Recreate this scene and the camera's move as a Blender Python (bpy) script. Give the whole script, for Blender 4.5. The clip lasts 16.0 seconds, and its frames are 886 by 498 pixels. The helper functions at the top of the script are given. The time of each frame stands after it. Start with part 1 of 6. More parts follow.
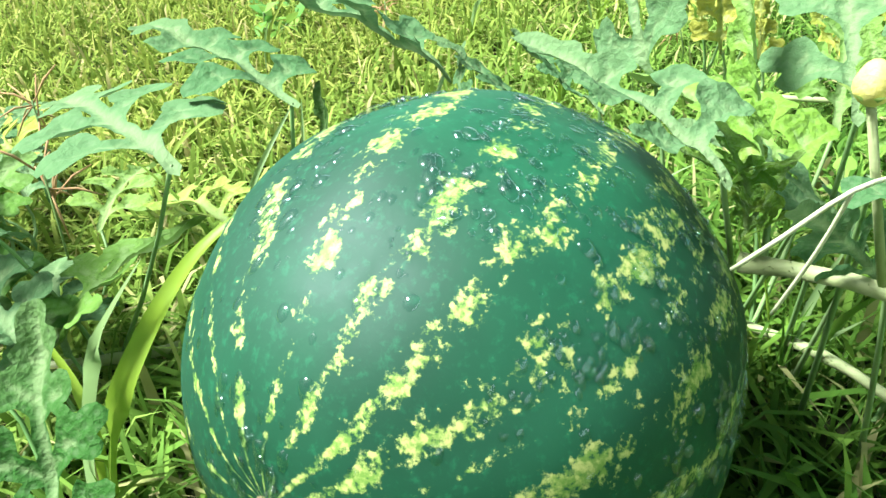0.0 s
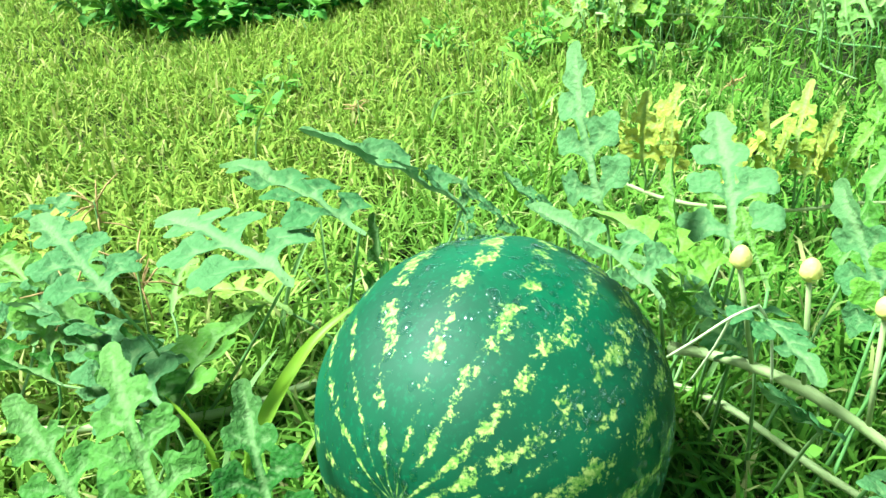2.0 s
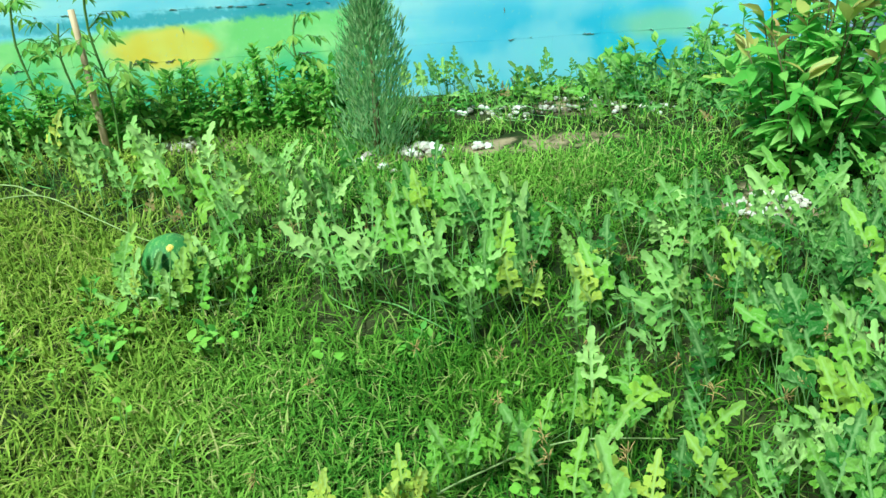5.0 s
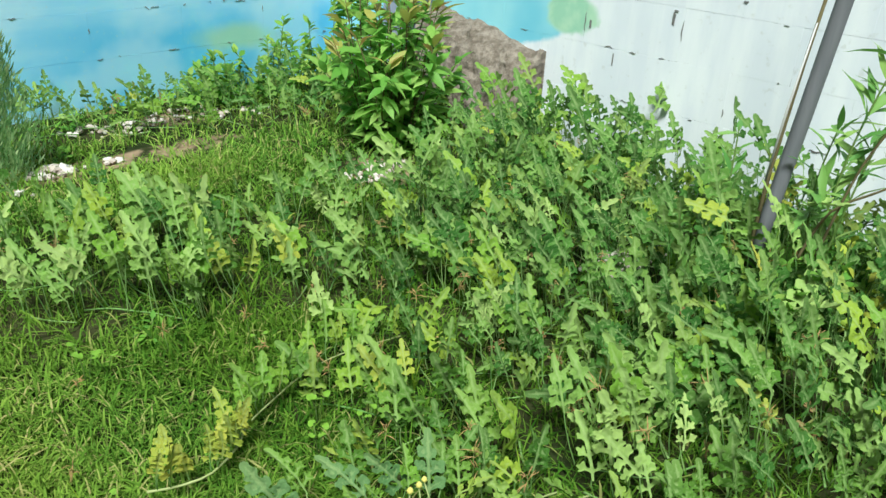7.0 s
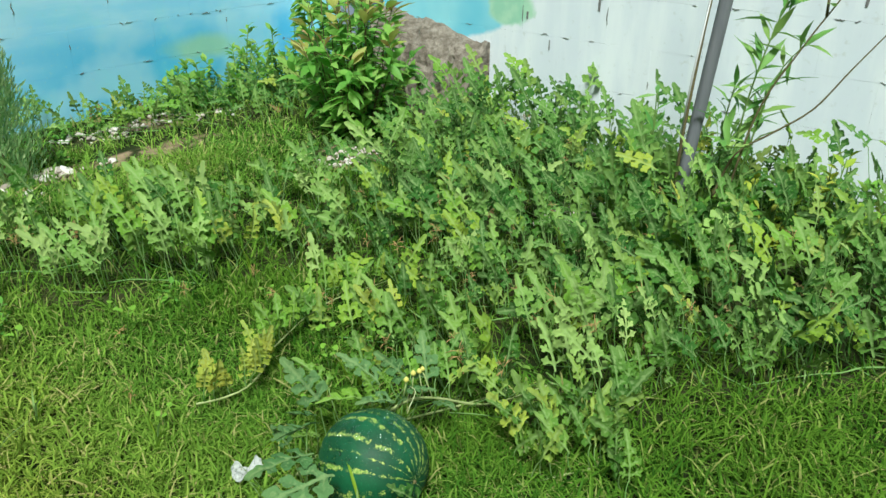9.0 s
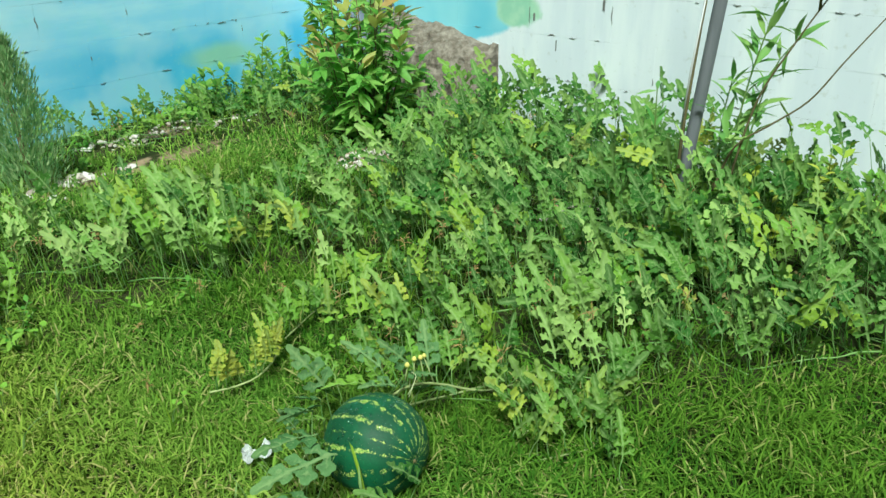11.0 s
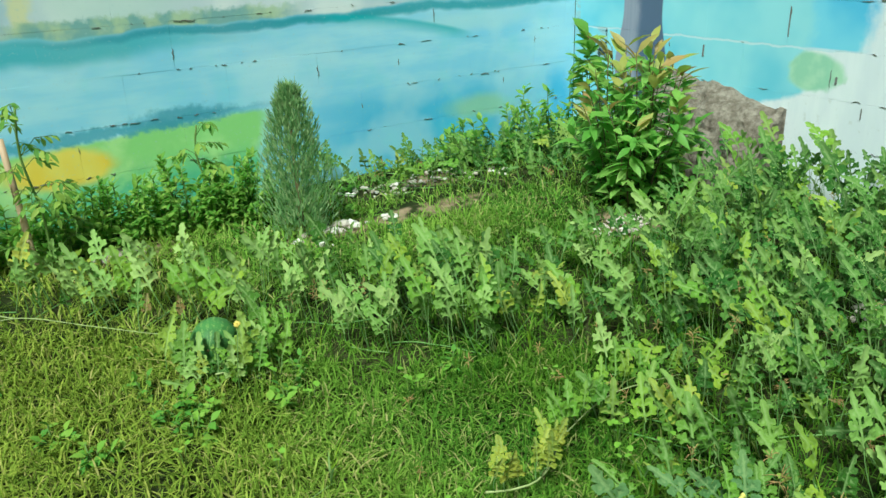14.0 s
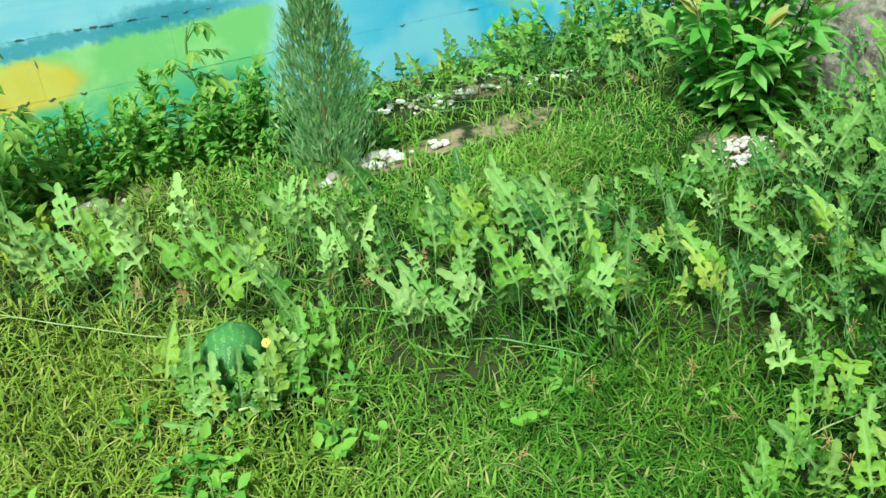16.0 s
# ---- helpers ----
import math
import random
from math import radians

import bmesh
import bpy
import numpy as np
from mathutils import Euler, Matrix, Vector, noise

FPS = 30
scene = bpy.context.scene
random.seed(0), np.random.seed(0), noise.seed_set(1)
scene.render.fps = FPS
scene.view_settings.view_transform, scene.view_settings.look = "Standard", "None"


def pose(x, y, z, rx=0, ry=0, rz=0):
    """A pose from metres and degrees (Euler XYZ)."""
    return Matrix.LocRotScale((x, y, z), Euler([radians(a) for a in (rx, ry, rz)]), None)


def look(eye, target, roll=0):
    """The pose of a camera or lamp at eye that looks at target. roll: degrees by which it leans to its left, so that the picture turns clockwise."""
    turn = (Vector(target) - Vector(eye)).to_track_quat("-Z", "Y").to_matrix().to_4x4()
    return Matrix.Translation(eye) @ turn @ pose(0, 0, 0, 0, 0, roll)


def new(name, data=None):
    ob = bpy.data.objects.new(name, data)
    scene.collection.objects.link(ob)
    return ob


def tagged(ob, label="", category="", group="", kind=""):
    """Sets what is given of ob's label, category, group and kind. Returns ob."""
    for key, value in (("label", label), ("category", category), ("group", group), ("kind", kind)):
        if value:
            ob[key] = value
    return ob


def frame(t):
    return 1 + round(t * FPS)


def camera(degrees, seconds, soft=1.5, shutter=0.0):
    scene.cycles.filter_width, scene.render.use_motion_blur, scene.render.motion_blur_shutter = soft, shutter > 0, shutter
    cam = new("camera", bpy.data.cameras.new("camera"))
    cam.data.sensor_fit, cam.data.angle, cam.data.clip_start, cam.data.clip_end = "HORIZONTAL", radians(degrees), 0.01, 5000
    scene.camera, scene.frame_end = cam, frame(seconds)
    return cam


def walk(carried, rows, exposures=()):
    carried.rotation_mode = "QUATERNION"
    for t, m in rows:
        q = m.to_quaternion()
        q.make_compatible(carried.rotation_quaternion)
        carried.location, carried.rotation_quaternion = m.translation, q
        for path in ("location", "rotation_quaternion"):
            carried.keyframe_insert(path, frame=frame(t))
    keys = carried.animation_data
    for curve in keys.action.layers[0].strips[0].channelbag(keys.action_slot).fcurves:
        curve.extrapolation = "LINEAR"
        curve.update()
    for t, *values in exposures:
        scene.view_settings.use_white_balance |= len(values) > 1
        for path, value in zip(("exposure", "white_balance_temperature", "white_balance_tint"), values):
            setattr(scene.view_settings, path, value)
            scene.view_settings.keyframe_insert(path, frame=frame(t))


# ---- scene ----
cam = camera(58.6, 16.0)
PATH = [
    (0, (0.426, 0.297, 0.228), (-0.687, 1.645, -0.744), -6.0),
    (0.5, (0.428, 0.244, 0.25), (-0.675, 1.633, -0.674), -4.7),
    (1, (0.433, 0.198, 0.282), (-0.647, 1.62, -0.62), -3.9),
    (1.5, (0.445, 0.178, 0.319), (-0.591, 1.633, -0.582), -3.4),
    (2, (0.453, 0.153, 0.338), (-0.512, 1.668, -0.542), -2.8),
    (2.5, (0.494, 0.152, 0.409), (-0.395, 1.761, -0.378), -3.1),
    (3, (0.522, 0.147, 0.491), (-0.237, 1.862, -0.205), -2.8),
    (3.5, (0.544, 0.15, 0.557), (-0.014, 1.939, -0.141), -2.4),
    (4, (0.47, -0.007, 0.84), (0.143, 1.805, 0.06), -2.3),
    (4.5, (0.391, -0.105, 1.004), (0.331, 1.694, 0.132), -2.3),
    (5, (0.249, -0.005, 1.053), (0.562, 1.735, 0.118), -1.3),
    (5.2, (0.159, 0.014, 1.075), (0.645, 1.71, 0.132), -0.9),
    (7.3, (-0.391, -0.19, 1.092), (0.97, 0.997, 0.233), 2.8),
    (7.5, (-0.47, -0.187, 1.092), (0.922, 0.971, 0.242), 2.5),
    (8, (-0.563, -0.23, 1.114), (0.887, 0.875, 0.29), 2.1),
    (8.5, (-0.579, -0.34, 1.124), (0.862, 0.771, 0.294), 1.4),
    (9, (-0.626, -0.414, 1.11), (0.763, 0.745, 0.257), 0.4),
    (9.2, (-0.646, -0.426, 1.109), (0.724, 0.751, 0.25), 0.1),
    (11.3, (-0.65, -0.512, 1.11), (0.695, 0.709, 0.273), -1.8),
    (11.5, (-0.647, -0.51, 1.102), (0.684, 0.727, 0.268), -2.1),
    (12, (-0.655, -0.495, 1.129), (0.66, 0.787, 0.336), -2.3),
    (12.5, (-0.643, -0.48, 1.153), (0.672, 0.831, 0.411), -2.0),
    (13, (-0.626, -0.424, 1.159), (0.662, 0.929, 0.444), -1.6),
    (13.5, (-0.644, -0.288, 1.157), (0.537, 1.157, 0.439), -1.6),
    (14, (-0.673, -0.179, 1.157), (0.327, 1.387, 0.417), -2.0),
    (14.5, (-0.597, -0.064, 1.145), (0.199, 1.6, 0.371), -2.2),
    (15, (-0.485, 0.061, 1.148), (0.152, 1.765, 0.318), -2.0),
    (15.5, (-0.453, 0.264, 1.112), (0.304, 1.868, 0.187), -1.6),
    (16, (-0.465, 0.563, 1.092), (0.456, 2.016, 0.073), -2.8),
]
walk(cam, [(t, look(eye, target, roll)) for t, eye, target, roll in PATH],
     [(0.0, 1.64, 5550, 14), (0.5, 1.60, 5500, 8), (1.5, 1.62, 5400, -13), (2.5, 1.72, 5300, -28), (3.2, 0.96, 5400, -50), (4.0, 0.66, 5350, -50), (5.2, 0.72, 5350, -22), (7.3, 0.34, 6050, 2), (8.5, 0.25, 6100, 8), (9.2, 0.30, 5900, -8), (11.3, 0.34, 5850, -11), (13.0, 0.20, 5850, -3), (14.0, 0.26, 5850, -14), (14.5, 0.32, 5850, -16), (15.2, 0.38, 5500, -32), (16.0, 0.60, 5600, -21)])

# ---- light ----
world = bpy.data.worlds.new("sky")
scene.world = world
world.use_nodes = True
sky = world.node_tree.nodes.new("ShaderNodeTexSky")
sky.sky_type, sky.sun_disc = "NISHITA", False
sky.sun_elevation, sky.sun_rotation = radians(58), radians(230)
sky.air_density, sky.dust_density, sky.ozone_density = 1.0, 8.0, 0.6
world.node_tree.links.new(sky.outputs[0], world.node_tree.nodes["Background"].inputs[0])
world.node_tree.nodes["Background"].inputs[1].default_value = 0.022
sun_data = bpy.data.lights.new("sun", "SUN")
sun_data.energy, sun_data.angle, sun_data.color = 4.75, radians(15), (1.0, 0.96, 0.89)
sun = new("sun", sun_data)
SUN_FROM = Vector((-0.43, -0.32, 0.845))
sun.matrix_world = Matrix.Translation((0, 0, 6)) @ SUN_FROM.to_track_quat("Z", "Y").to_matrix().to_4x4()

# ---- materials ----
GROUND = -0.07


class Tree:
    """Short hand for the nodes of one material."""

    def __init__(self, name, rough=0.6, spec=0.4, base=None):
        self.mat = base.copy() if base else bpy.data.materials.new(name)
        self.mat.name = name
        self.mat.use_nodes = True
        self.nt = self.mat.node_tree
        self.bsdf = self.nt.nodes["Principled BSDF"]
        self.out = self.nt.nodes["Material Output"]
        self.bsdf.inputs["Roughness"].default_value = rough
        self.bsdf.inputs["Specular IOR Level"].default_value = spec

    def put(self, socket, value):
        if isinstance(value, bpy.types.NodeSocket):
            self.nt.links.new(value, socket)
        elif isinstance(value, (tuple, list)) and len(value) == 3 and socket.type == "RGBA":
            socket.default_value = (*value, 1)
        else:
            socket.default_value = value

    def math(self, op, a, b=0.0, c=0.0, clamp=False):
        n = self.nt.nodes.new("ShaderNodeMath")
        n.operation, n.use_clamp = op, clamp
        for s, v in zip(n.inputs, (a, b, c)):
            self.put(s, v)
        return n.outputs[0]

    def noise(self, scale, detail=3.0, rough=0.55, vector=None, distort=0.0):
        n = self.nt.nodes.new("ShaderNodeTexNoise")
        n.inputs["Scale"].default_value, n.inputs["Detail"].default_value = scale, detail
        n.inputs["Roughness"].default_value, n.inputs["Distortion"].default_value = rough, distort
        if vector is not None:
            self.put(n.inputs["Vector"], vector)
        return n.outputs["Fac"]

    def voronoi(self, scale, vector=None, out="Distance"):
        n = self.nt.nodes.new("ShaderNodeTexVoronoi")
        n.inputs["Scale"].default_value = scale
        if vector is not None:
            self.put(n.inputs["Vector"], vector)
        return n.outputs[out]

    def step(self, value, low, high):
        n = self.nt.nodes.new("ShaderNodeMapRange")
        n.interpolation_type = "SMOOTHSTEP"
        self.put(n.inputs[0], value)
        self.put(n.inputs[1], low)
        self.put(n.inputs[2], high)
        return n.outputs[0]

    def mix(self, fac, a, b):
        n = self.nt.nodes.new("ShaderNodeMix")
        n.data_type = "RGBA"
        self.put(n.inputs[0], fac)
        self.put(n.inputs[6], a)
        self.put(n.inputs[7], b)
        return n.outputs[2]

    def ramp(self, fac, stops, mode="LINEAR"):
        n = self.nt.nodes.new("ShaderNodeValToRGB")
        n.color_ramp.interpolation = mode
        e = n.color_ramp.elements
        while len(e) < len(stops):
            e.new(1.0)
        for el, (p, c) in zip(e, stops):
            el.position, el.color = p, (*c, 1)
        self.put(n.inputs[0], fac)
        return n.outputs[0]

    def position(self):
        return self.nt.nodes.new("ShaderNodeNewGeometry").outputs["Position"]

    def island(self):
        return self.nt.nodes.new("ShaderNodeNewGeometry").outputs["Random Per Island"]

    def pick(self):
        return self.nt.nodes.new("ShaderNodeObjectInfo").outputs["Random"]

    def local(self):
        return self.nt.nodes.new("ShaderNodeTexCoord").outputs["Object"]

    def uv(self):
        return self.split(self.nt.nodes.new("ShaderNodeTexCoord").outputs["UV"])

    def split(self, vector):
        n = self.nt.nodes.new("ShaderNodeSeparateXYZ")
        self.put(n.inputs[0], vector)
        return n.outputs[0], n.outputs[1], n.outputs[2]

    def join(self, x, y, z):
        n = self.nt.nodes.new("ShaderNodeCombineXYZ")
        for s, v in zip(n.inputs, (x, y, z)):
            self.put(s, v)
        return n.outputs[0]

    def color(self, c):
        self.put(self.bsdf.inputs["Base Color"], c)
        return self

    def bump(self, height, strength=0.3, distance=0.005):
        n = self.nt.nodes.new("ShaderNodeBump")
        n.inputs["Strength"].default_value, n.inputs["Distance"].default_value = strength, distance
        self.put(n.inputs["Height"], height)
        self.put(self.bsdf.inputs["Normal"], n.outputs[0])
        return self

    def thin(self, color, amount=0.35):
        """Lets light through, as leaves do."""
        t = self.nt.nodes.new("ShaderNodeBsdfTranslucent")
        self.put(t.inputs[0], color)
        m = self.nt.nodes.new("ShaderNodeMixShader")
        m.inputs[0].default_value = amount
        self.nt.links.new(self.bsdf.outputs[0], m.inputs[1])
        self.nt.links.new(t.outputs[0], m.inputs[2])
        self.nt.links.new(m.outputs[0], self.out.inputs[0])
        return self


def part(name, bm, material, parent=None, label="", smooth=False):
    """Links a bmesh as one mesh object under a thing or a part."""
    me = bpy.data.meshes.new(name)
    bm.to_mesh(me)
    bm.free()
    return part_of(name, me, material, parent, label, smooth)


def part_of(name, me, material=None, parent=None, label="", smooth=False):
    if material is not None and not me.materials:
        me.materials.append(material)
    if smooth:
        me.polygons.foreach_set("use_smooth", [True] * len(me.polygons))
    ob = new(name, me)
    if parent is not None:
        ob.parent = parent
    if label:
        ob["label"] = label
    return ob


def thing(name, place=(0, 0, 0), label="", category="", group="", kind=""):
    ob = new(name)
    ob.empty_display_size = 0.05
    ob.location = place
    return tagged(ob, label, category, group, kind)


def box(bm, lo, hi, bevel=0.0):
    made = bmesh.ops.create_cube(bm, size=1.0)["verts"]
    for v in made:
        v.co = Vector([lo[i] + (v.co[i] + 0.5) * (hi[i] - lo[i]) for i in range(3)])
    if bevel:
        edges = list({e for v in made for e in v.link_edges})
        bmesh.ops.bevel(bm, geom=edges, offset=bevel, segments=2, affect="EDGES", profile=0.6)
    return made


# ---- setting: ground and the two walls of painted blocks ----
WALL_Y, WALL_X = 3.40, 2.58          # faces of the painted wall and of the white wall
COURSE, BLOCK, BED = 0.205, 0.45, 0.03


def rise(x, y):
    """The ground climbs a little towards the back of the plot."""
    k = min(1.0, max(0.0, (y - 1.8) / 0.75))
    knoll = 0.068 * math.exp(-((x + 0.14) ** 2 + (y - 1.93) ** 2) / 0.03)
    return 0.075 * k * k * (3 - 2 * k) + knoll


t = Tree("soil", 0.95, 0.04)
p = t.position()
n1, n2 = t.noise(3.0, 4, vector=p), t.noise(40.0, 4, vector=p)
t.color(t.mix(t.step(t.math("ADD", t.math("MULTIPLY", n1, 0.7), t.math("MULTIPLY", n2, 0.3)), 0.35, 0.65), (0.016, 0.027, 0.008), (0.046, 0.050, 0.020)))
sx, sy, _ = t.split(p)
dirt = None
for cx, cy, rx, ry in ((1.10, 2.70, 0.36, 0.09), (0.70, 2.72, 0.16, 0.10), (-0.12, 3.00, 0.26, 0.11), (1.72, 2.10, 0.20, 0.14), (1.40, 3.10, 0.20, 0.12), (0.46, 2.66, 0.10, 0.08)):
    ex, ey = t.math("DIVIDE", t.math("SUBTRACT", sx, cx), rx), t.math("DIVIDE", t.math("SUBTRACT", sy, cy), ry)
    one = t.step(t.math("ADD", t.math("ADD", t.math("MULTIPLY", ex, ex), t.math("MULTIPLY", ey, ey)), t.math("MULTIPLY", n1, 0.6)), 1.5, 0.8)
    dirt = one if dirt is None else t.math("MAXIMUM", dirt, one)
held = t.bsdf.inputs["Base Color"].links[0].from_socket
dirt = t.math("MULTIPLY", dirt, t.step(t.noise(11.0, 4, vector=p), 0.36, 0.56))
t.color(t.mix(dirt, held, t.mix(n2, (0.19, 0.135, 0.080), (0.36, 0.27, 0.18))))
t.bump(n2, 0.6, 0.01)
SOIL = t.mat

bm = bmesh.new()
bmesh.ops.create_grid(bm, x_segments=120, y_segments=120, size=1.0)
for v in bm.verts:
    far = max(abs(v.co.x), abs(v.co.y))
    s = 4.2 * far if far < 0.8 else 3.36 + 600 * ((far - 0.8) / 0.2) ** 3 + 6 * (far - 0.8)
    v.co.xy = v.co.xy / max(far, 1e-6) * s
    v.co.z = GROUND + (rise(v.co.x, v.co.y) if s < 4.5 else 0) + 0.012 * noise.noise((v.co.x * 2.1, v.co.y * 2.1, 0)) * (1 if s < 4 else 0)
ground = part("ground", bm, SOIL, smooth=True)
tagged(ground, "green lawn soil with thin turf and bare patches", "ground", kind="structure")

# paint of the mural wall: lake, far shore, green bank, yellow field
t = Tree("mural_paint", 0.55, 0.35)
pos = t.position()
wob = t.noise(7.0, 4, vector=pos)
wob2 = t.noise(2.3, 3, vector=pos)
px, py, pz = t.split(pos)
mx = t.math("ADD", px, t.math("MULTIPLY", t.math("SUBTRACT", wob, 0.5), 0.16))
mz = t.math("ADD", pz, t.math("MULTIPLY", t.math("SUBTRACT", wob2, 0.5), 0.10))
mz = t.math("ADD", mz, t.math("MULTIPLY", t.math("SUBTRACT", wob, 0.5), 0.03))


def blob(tr, x, z, cx, cz, rx, rz, soft=0.35):
    dx = tr.math("DIVIDE", tr.math("SUBTRACT", x, cx), rx)
    dz = tr.math("DIVIDE", tr.math("SUBTRACT", z, cz), rz)
    d = tr.math("SQRT", tr.math("ADD", tr.math("MULTIPLY", dx, dx), tr.math("MULTIPLY", dz, dz)))
    return tr.step(d, 1 + soft, 1 - soft)


rag = t.math("ADD", pz, t.math("MULTIPLY", t.math("SUBTRACT", t.noise(26.0, 4, 0.6, pos), 0.5), 0.07))
streak = t.noise(1.0, 4, vector=t.join(t.math("MULTIPLY", px, 1.8), 0.0, t.math("MULTIPLY", pz, 9.0)))
col = t.mix(t.step(streak, 0.36, 0.70), (0.31, 0.66, 0.90), (0.47, 0.78, 0.93))
col = t.mix(t.math("MULTIPLY", t.step(mz, 0.52, 0.28), t.step(mx, 0.55, 1.3)), col, (0.13, 0.50, 0.80))
col = t.mix(t.math("MULTIPLY", t.step(wob2, 0.45, 0.62), 0.40), col, (0.58, 0.82, 0.90))
col = t.mix(t.math("MULTIPLY", t.step(t.noise(5.0, 3, vector=pos), 0.50, 0.70), 0.30), col, (0.30, 0.72, 0.80))
# far side: pale hills, a yellow path, ragged trees on the shore, the shore's dark reflection
over = t.step(t.math("ADD", mz, t.math("MULTIPLY", px, -0.008)), 0.812, 0.826)
hills = t.mix(t.step(wob2, 0.40, 0.60), (0.62, 0.70, 0.78), (0.80, 0.84, 0.86))
for cx, cz, rx, rz, c, f in (
    (-0.62, 0.93, 0.26, 0.11, (0.22, 0.46, 0.56), 0.85), (0.05, 0.96, 0.30, 0.12, (0.58, 0.74, 0.72), 0.7), (-0.30, 0.92, 0.035, 0.09, (0.78, 0.74, 0.36), 0.7),
    (0.45, 1.00, 0.35, 0.05, (0.52, 0.60, 0.74), 0.7), (1.5, 0.98, 0.60, 0.10, (0.46, 0.62, 0.78), 0.6), (2.0, 0.88, 0.60, 0.05, (0.10, 0.42, 0.56), 0.8)):
    hills = t.mix(t.math("MULTIPLY", blob(t, mx, mz, cx, cz, rx, rz, 0.5), f), hills, c)
trees = t.math("MULTIPLY", t.step(rag, 0.900, 0.870), t.step(t.math("ABSOLUTE", t.math("SUBTRACT", mx, 0.22)), 0.72, 0.50))
hills = t.mix(t.math("MULTIPLY", trees, 0.85), hills, t.mix(t.step(wob, 0.40, 0.62), (0.16, 0.38, 0.38), (0.46, 0.60, 0.36)))
col = t.mix(over, col, hills)
for cx, cz, rx, rz, c, f in (
    (-0.35, 0.765, 0.75, 0.050, (0.06, 0.42, 0.50), 0.75), (0.55, 0.800, 0.75, 0.020, (0.05, 0.30, 0.40), 0.8), (1.5, 0.805, 0.80, 0.024, (0.05, 0.34, 0.42), 0.85), (2.4, 0.825, 0.5, 0.03, (0.05, 0.34, 0.44), 0.8),
    (1.87, 0.72, 0.35, 0.05, (0.56, 0.80, 0.86), 0.5), (1.9, 0.26, 0.22, 0.06, (0.35, 0.62, 0.42), 0.8)):
    col = t.mix(t.math("MULTIPLY", blob(t, mx, mz, cx, cz, rx, rz, 0.55), f), col, c)
arc_x = t.math("DIVIDE", t.math("SUBTRACT", px, 0.80), 1.07)
arc_z = t.math("SUBTRACT", 0.825, t.math("MULTIPLY", t.math("MULTIPLY", arc_x, arc_x), 0.165))
wing = t.math("MULTIPLY", t.step(t.math("SUBTRACT", arc_z, pz), -0.010, 0.012), t.step(t.math("SUBTRACT", arc_z, pz), 0.075, 0.0))
wing = t.math("MULTIPLY", wing, t.math("MULTIPLY", t.step(px, 0.85, 1.1), t.step(px, 1.90, 1.70)))
col = t.mix(t.math("MULTIPLY", wing, 0.8), col, (0.05, 0.45, 0.52))
bank = t.math("MULTIPLY", t.step(t.math("SUBTRACT", mz, t.math("MULTIPLY", px, 0.05)), 0.405, 0.375), t.step(t.math("SUBTRACT", mx, t.math("MULTIPLY", wob2, 0.25)), 0.56, 0.44))
turfy = t.mix(t.step(mz, 0.10, 0.30), (0.12, 0.52, 0.34), (0.34, 0.70, 0.24))
turfy = t.mix(t.step(wob, 0.40, 0.75), turfy, (0.52, 0.82, 0.34))
col = t.mix(bank, col, turfy)
col = t.mix(t.math("MULTIPLY", blob(t, mx, mz, -0.27, 0.285, 0.21, 0.085, 0.25), 0.95), col, t.mix(t.step(wob2, 0.35, 0.6), (0.90, 0.62, 0.05), (0.90, 0.78, 0.18)))
col = t.mix(t.math("MULTIPLY", blob(t, mx, mz, -1.15, 0.50, 0.40, 0.05), 0.8), col, (0.66, 0.84, 0.48))
col = t.mix(t.math("MULTIPLY", blob(t, mx, mz, -1.75, 0.52, 0.60, 0.16), 0.9), col, (0.78, 0.84, 0.36))
col = t.mix(t.math("MULTIPLY", blob(t, mx, t.math("SUBTRACT", rag, t.math("MULTIPLY", px, 0.03)), -0.25, 0.415, 0.80, 0.026, 0.5), 0.80), col, (0.09, 0.36, 0.50))
col = t.mix(t.math("MULTIPLY", blob(t, mx, rag, 0.26, 0.440, 0.22, 0.040, 0.4), 0.8), col, (0.09, 0.33, 0.46))
dirt = t.noise(60.0, 5, vector=pos)
col = t.mix(t.math("MULTIPLY", t.step(dirt, 0.58, 0.72), 0.35), col, (0.45, 0.62, 0.66))
t.color(col)
t.bump(t.math("ADD", t.noise(90.0, 4, vector=pos), t.math("MULTIPLY", t.noise(14.0, 3, vector=pos), 1.5)), 0.25, 0.002)
MURAL = t.mat


def open_joint(name, paint, amount):
    """A copy of a wall paint for the joints, where dark open mortar shows in places."""
    tr = Tree(name, 0.7, 0.2, paint)
    held = tr.bsdf.inputs["Base Color"].links[0].from_socket
    x, y, z = tr.split(tr.position())
    crack = tr.noise(5.0, 5, 0.7, vector=tr.join(x, y, tr.math("MULTIPLY", z, 1.5)))
    held = tr.mix(tr.math("MULTIPLY", tr.step(crack, amount - 0.10, amount - 0.02), 0.35), held, (0.42, 0.36, 0.32))
    tr.color(tr.mix(tr.step(crack, amount, amount + 0.06), held, (0.035, 0.05, 0.055)))
    return tr.mat


MURAL_JOINT = open_joint("mural_joint", MURAL, 0.57)

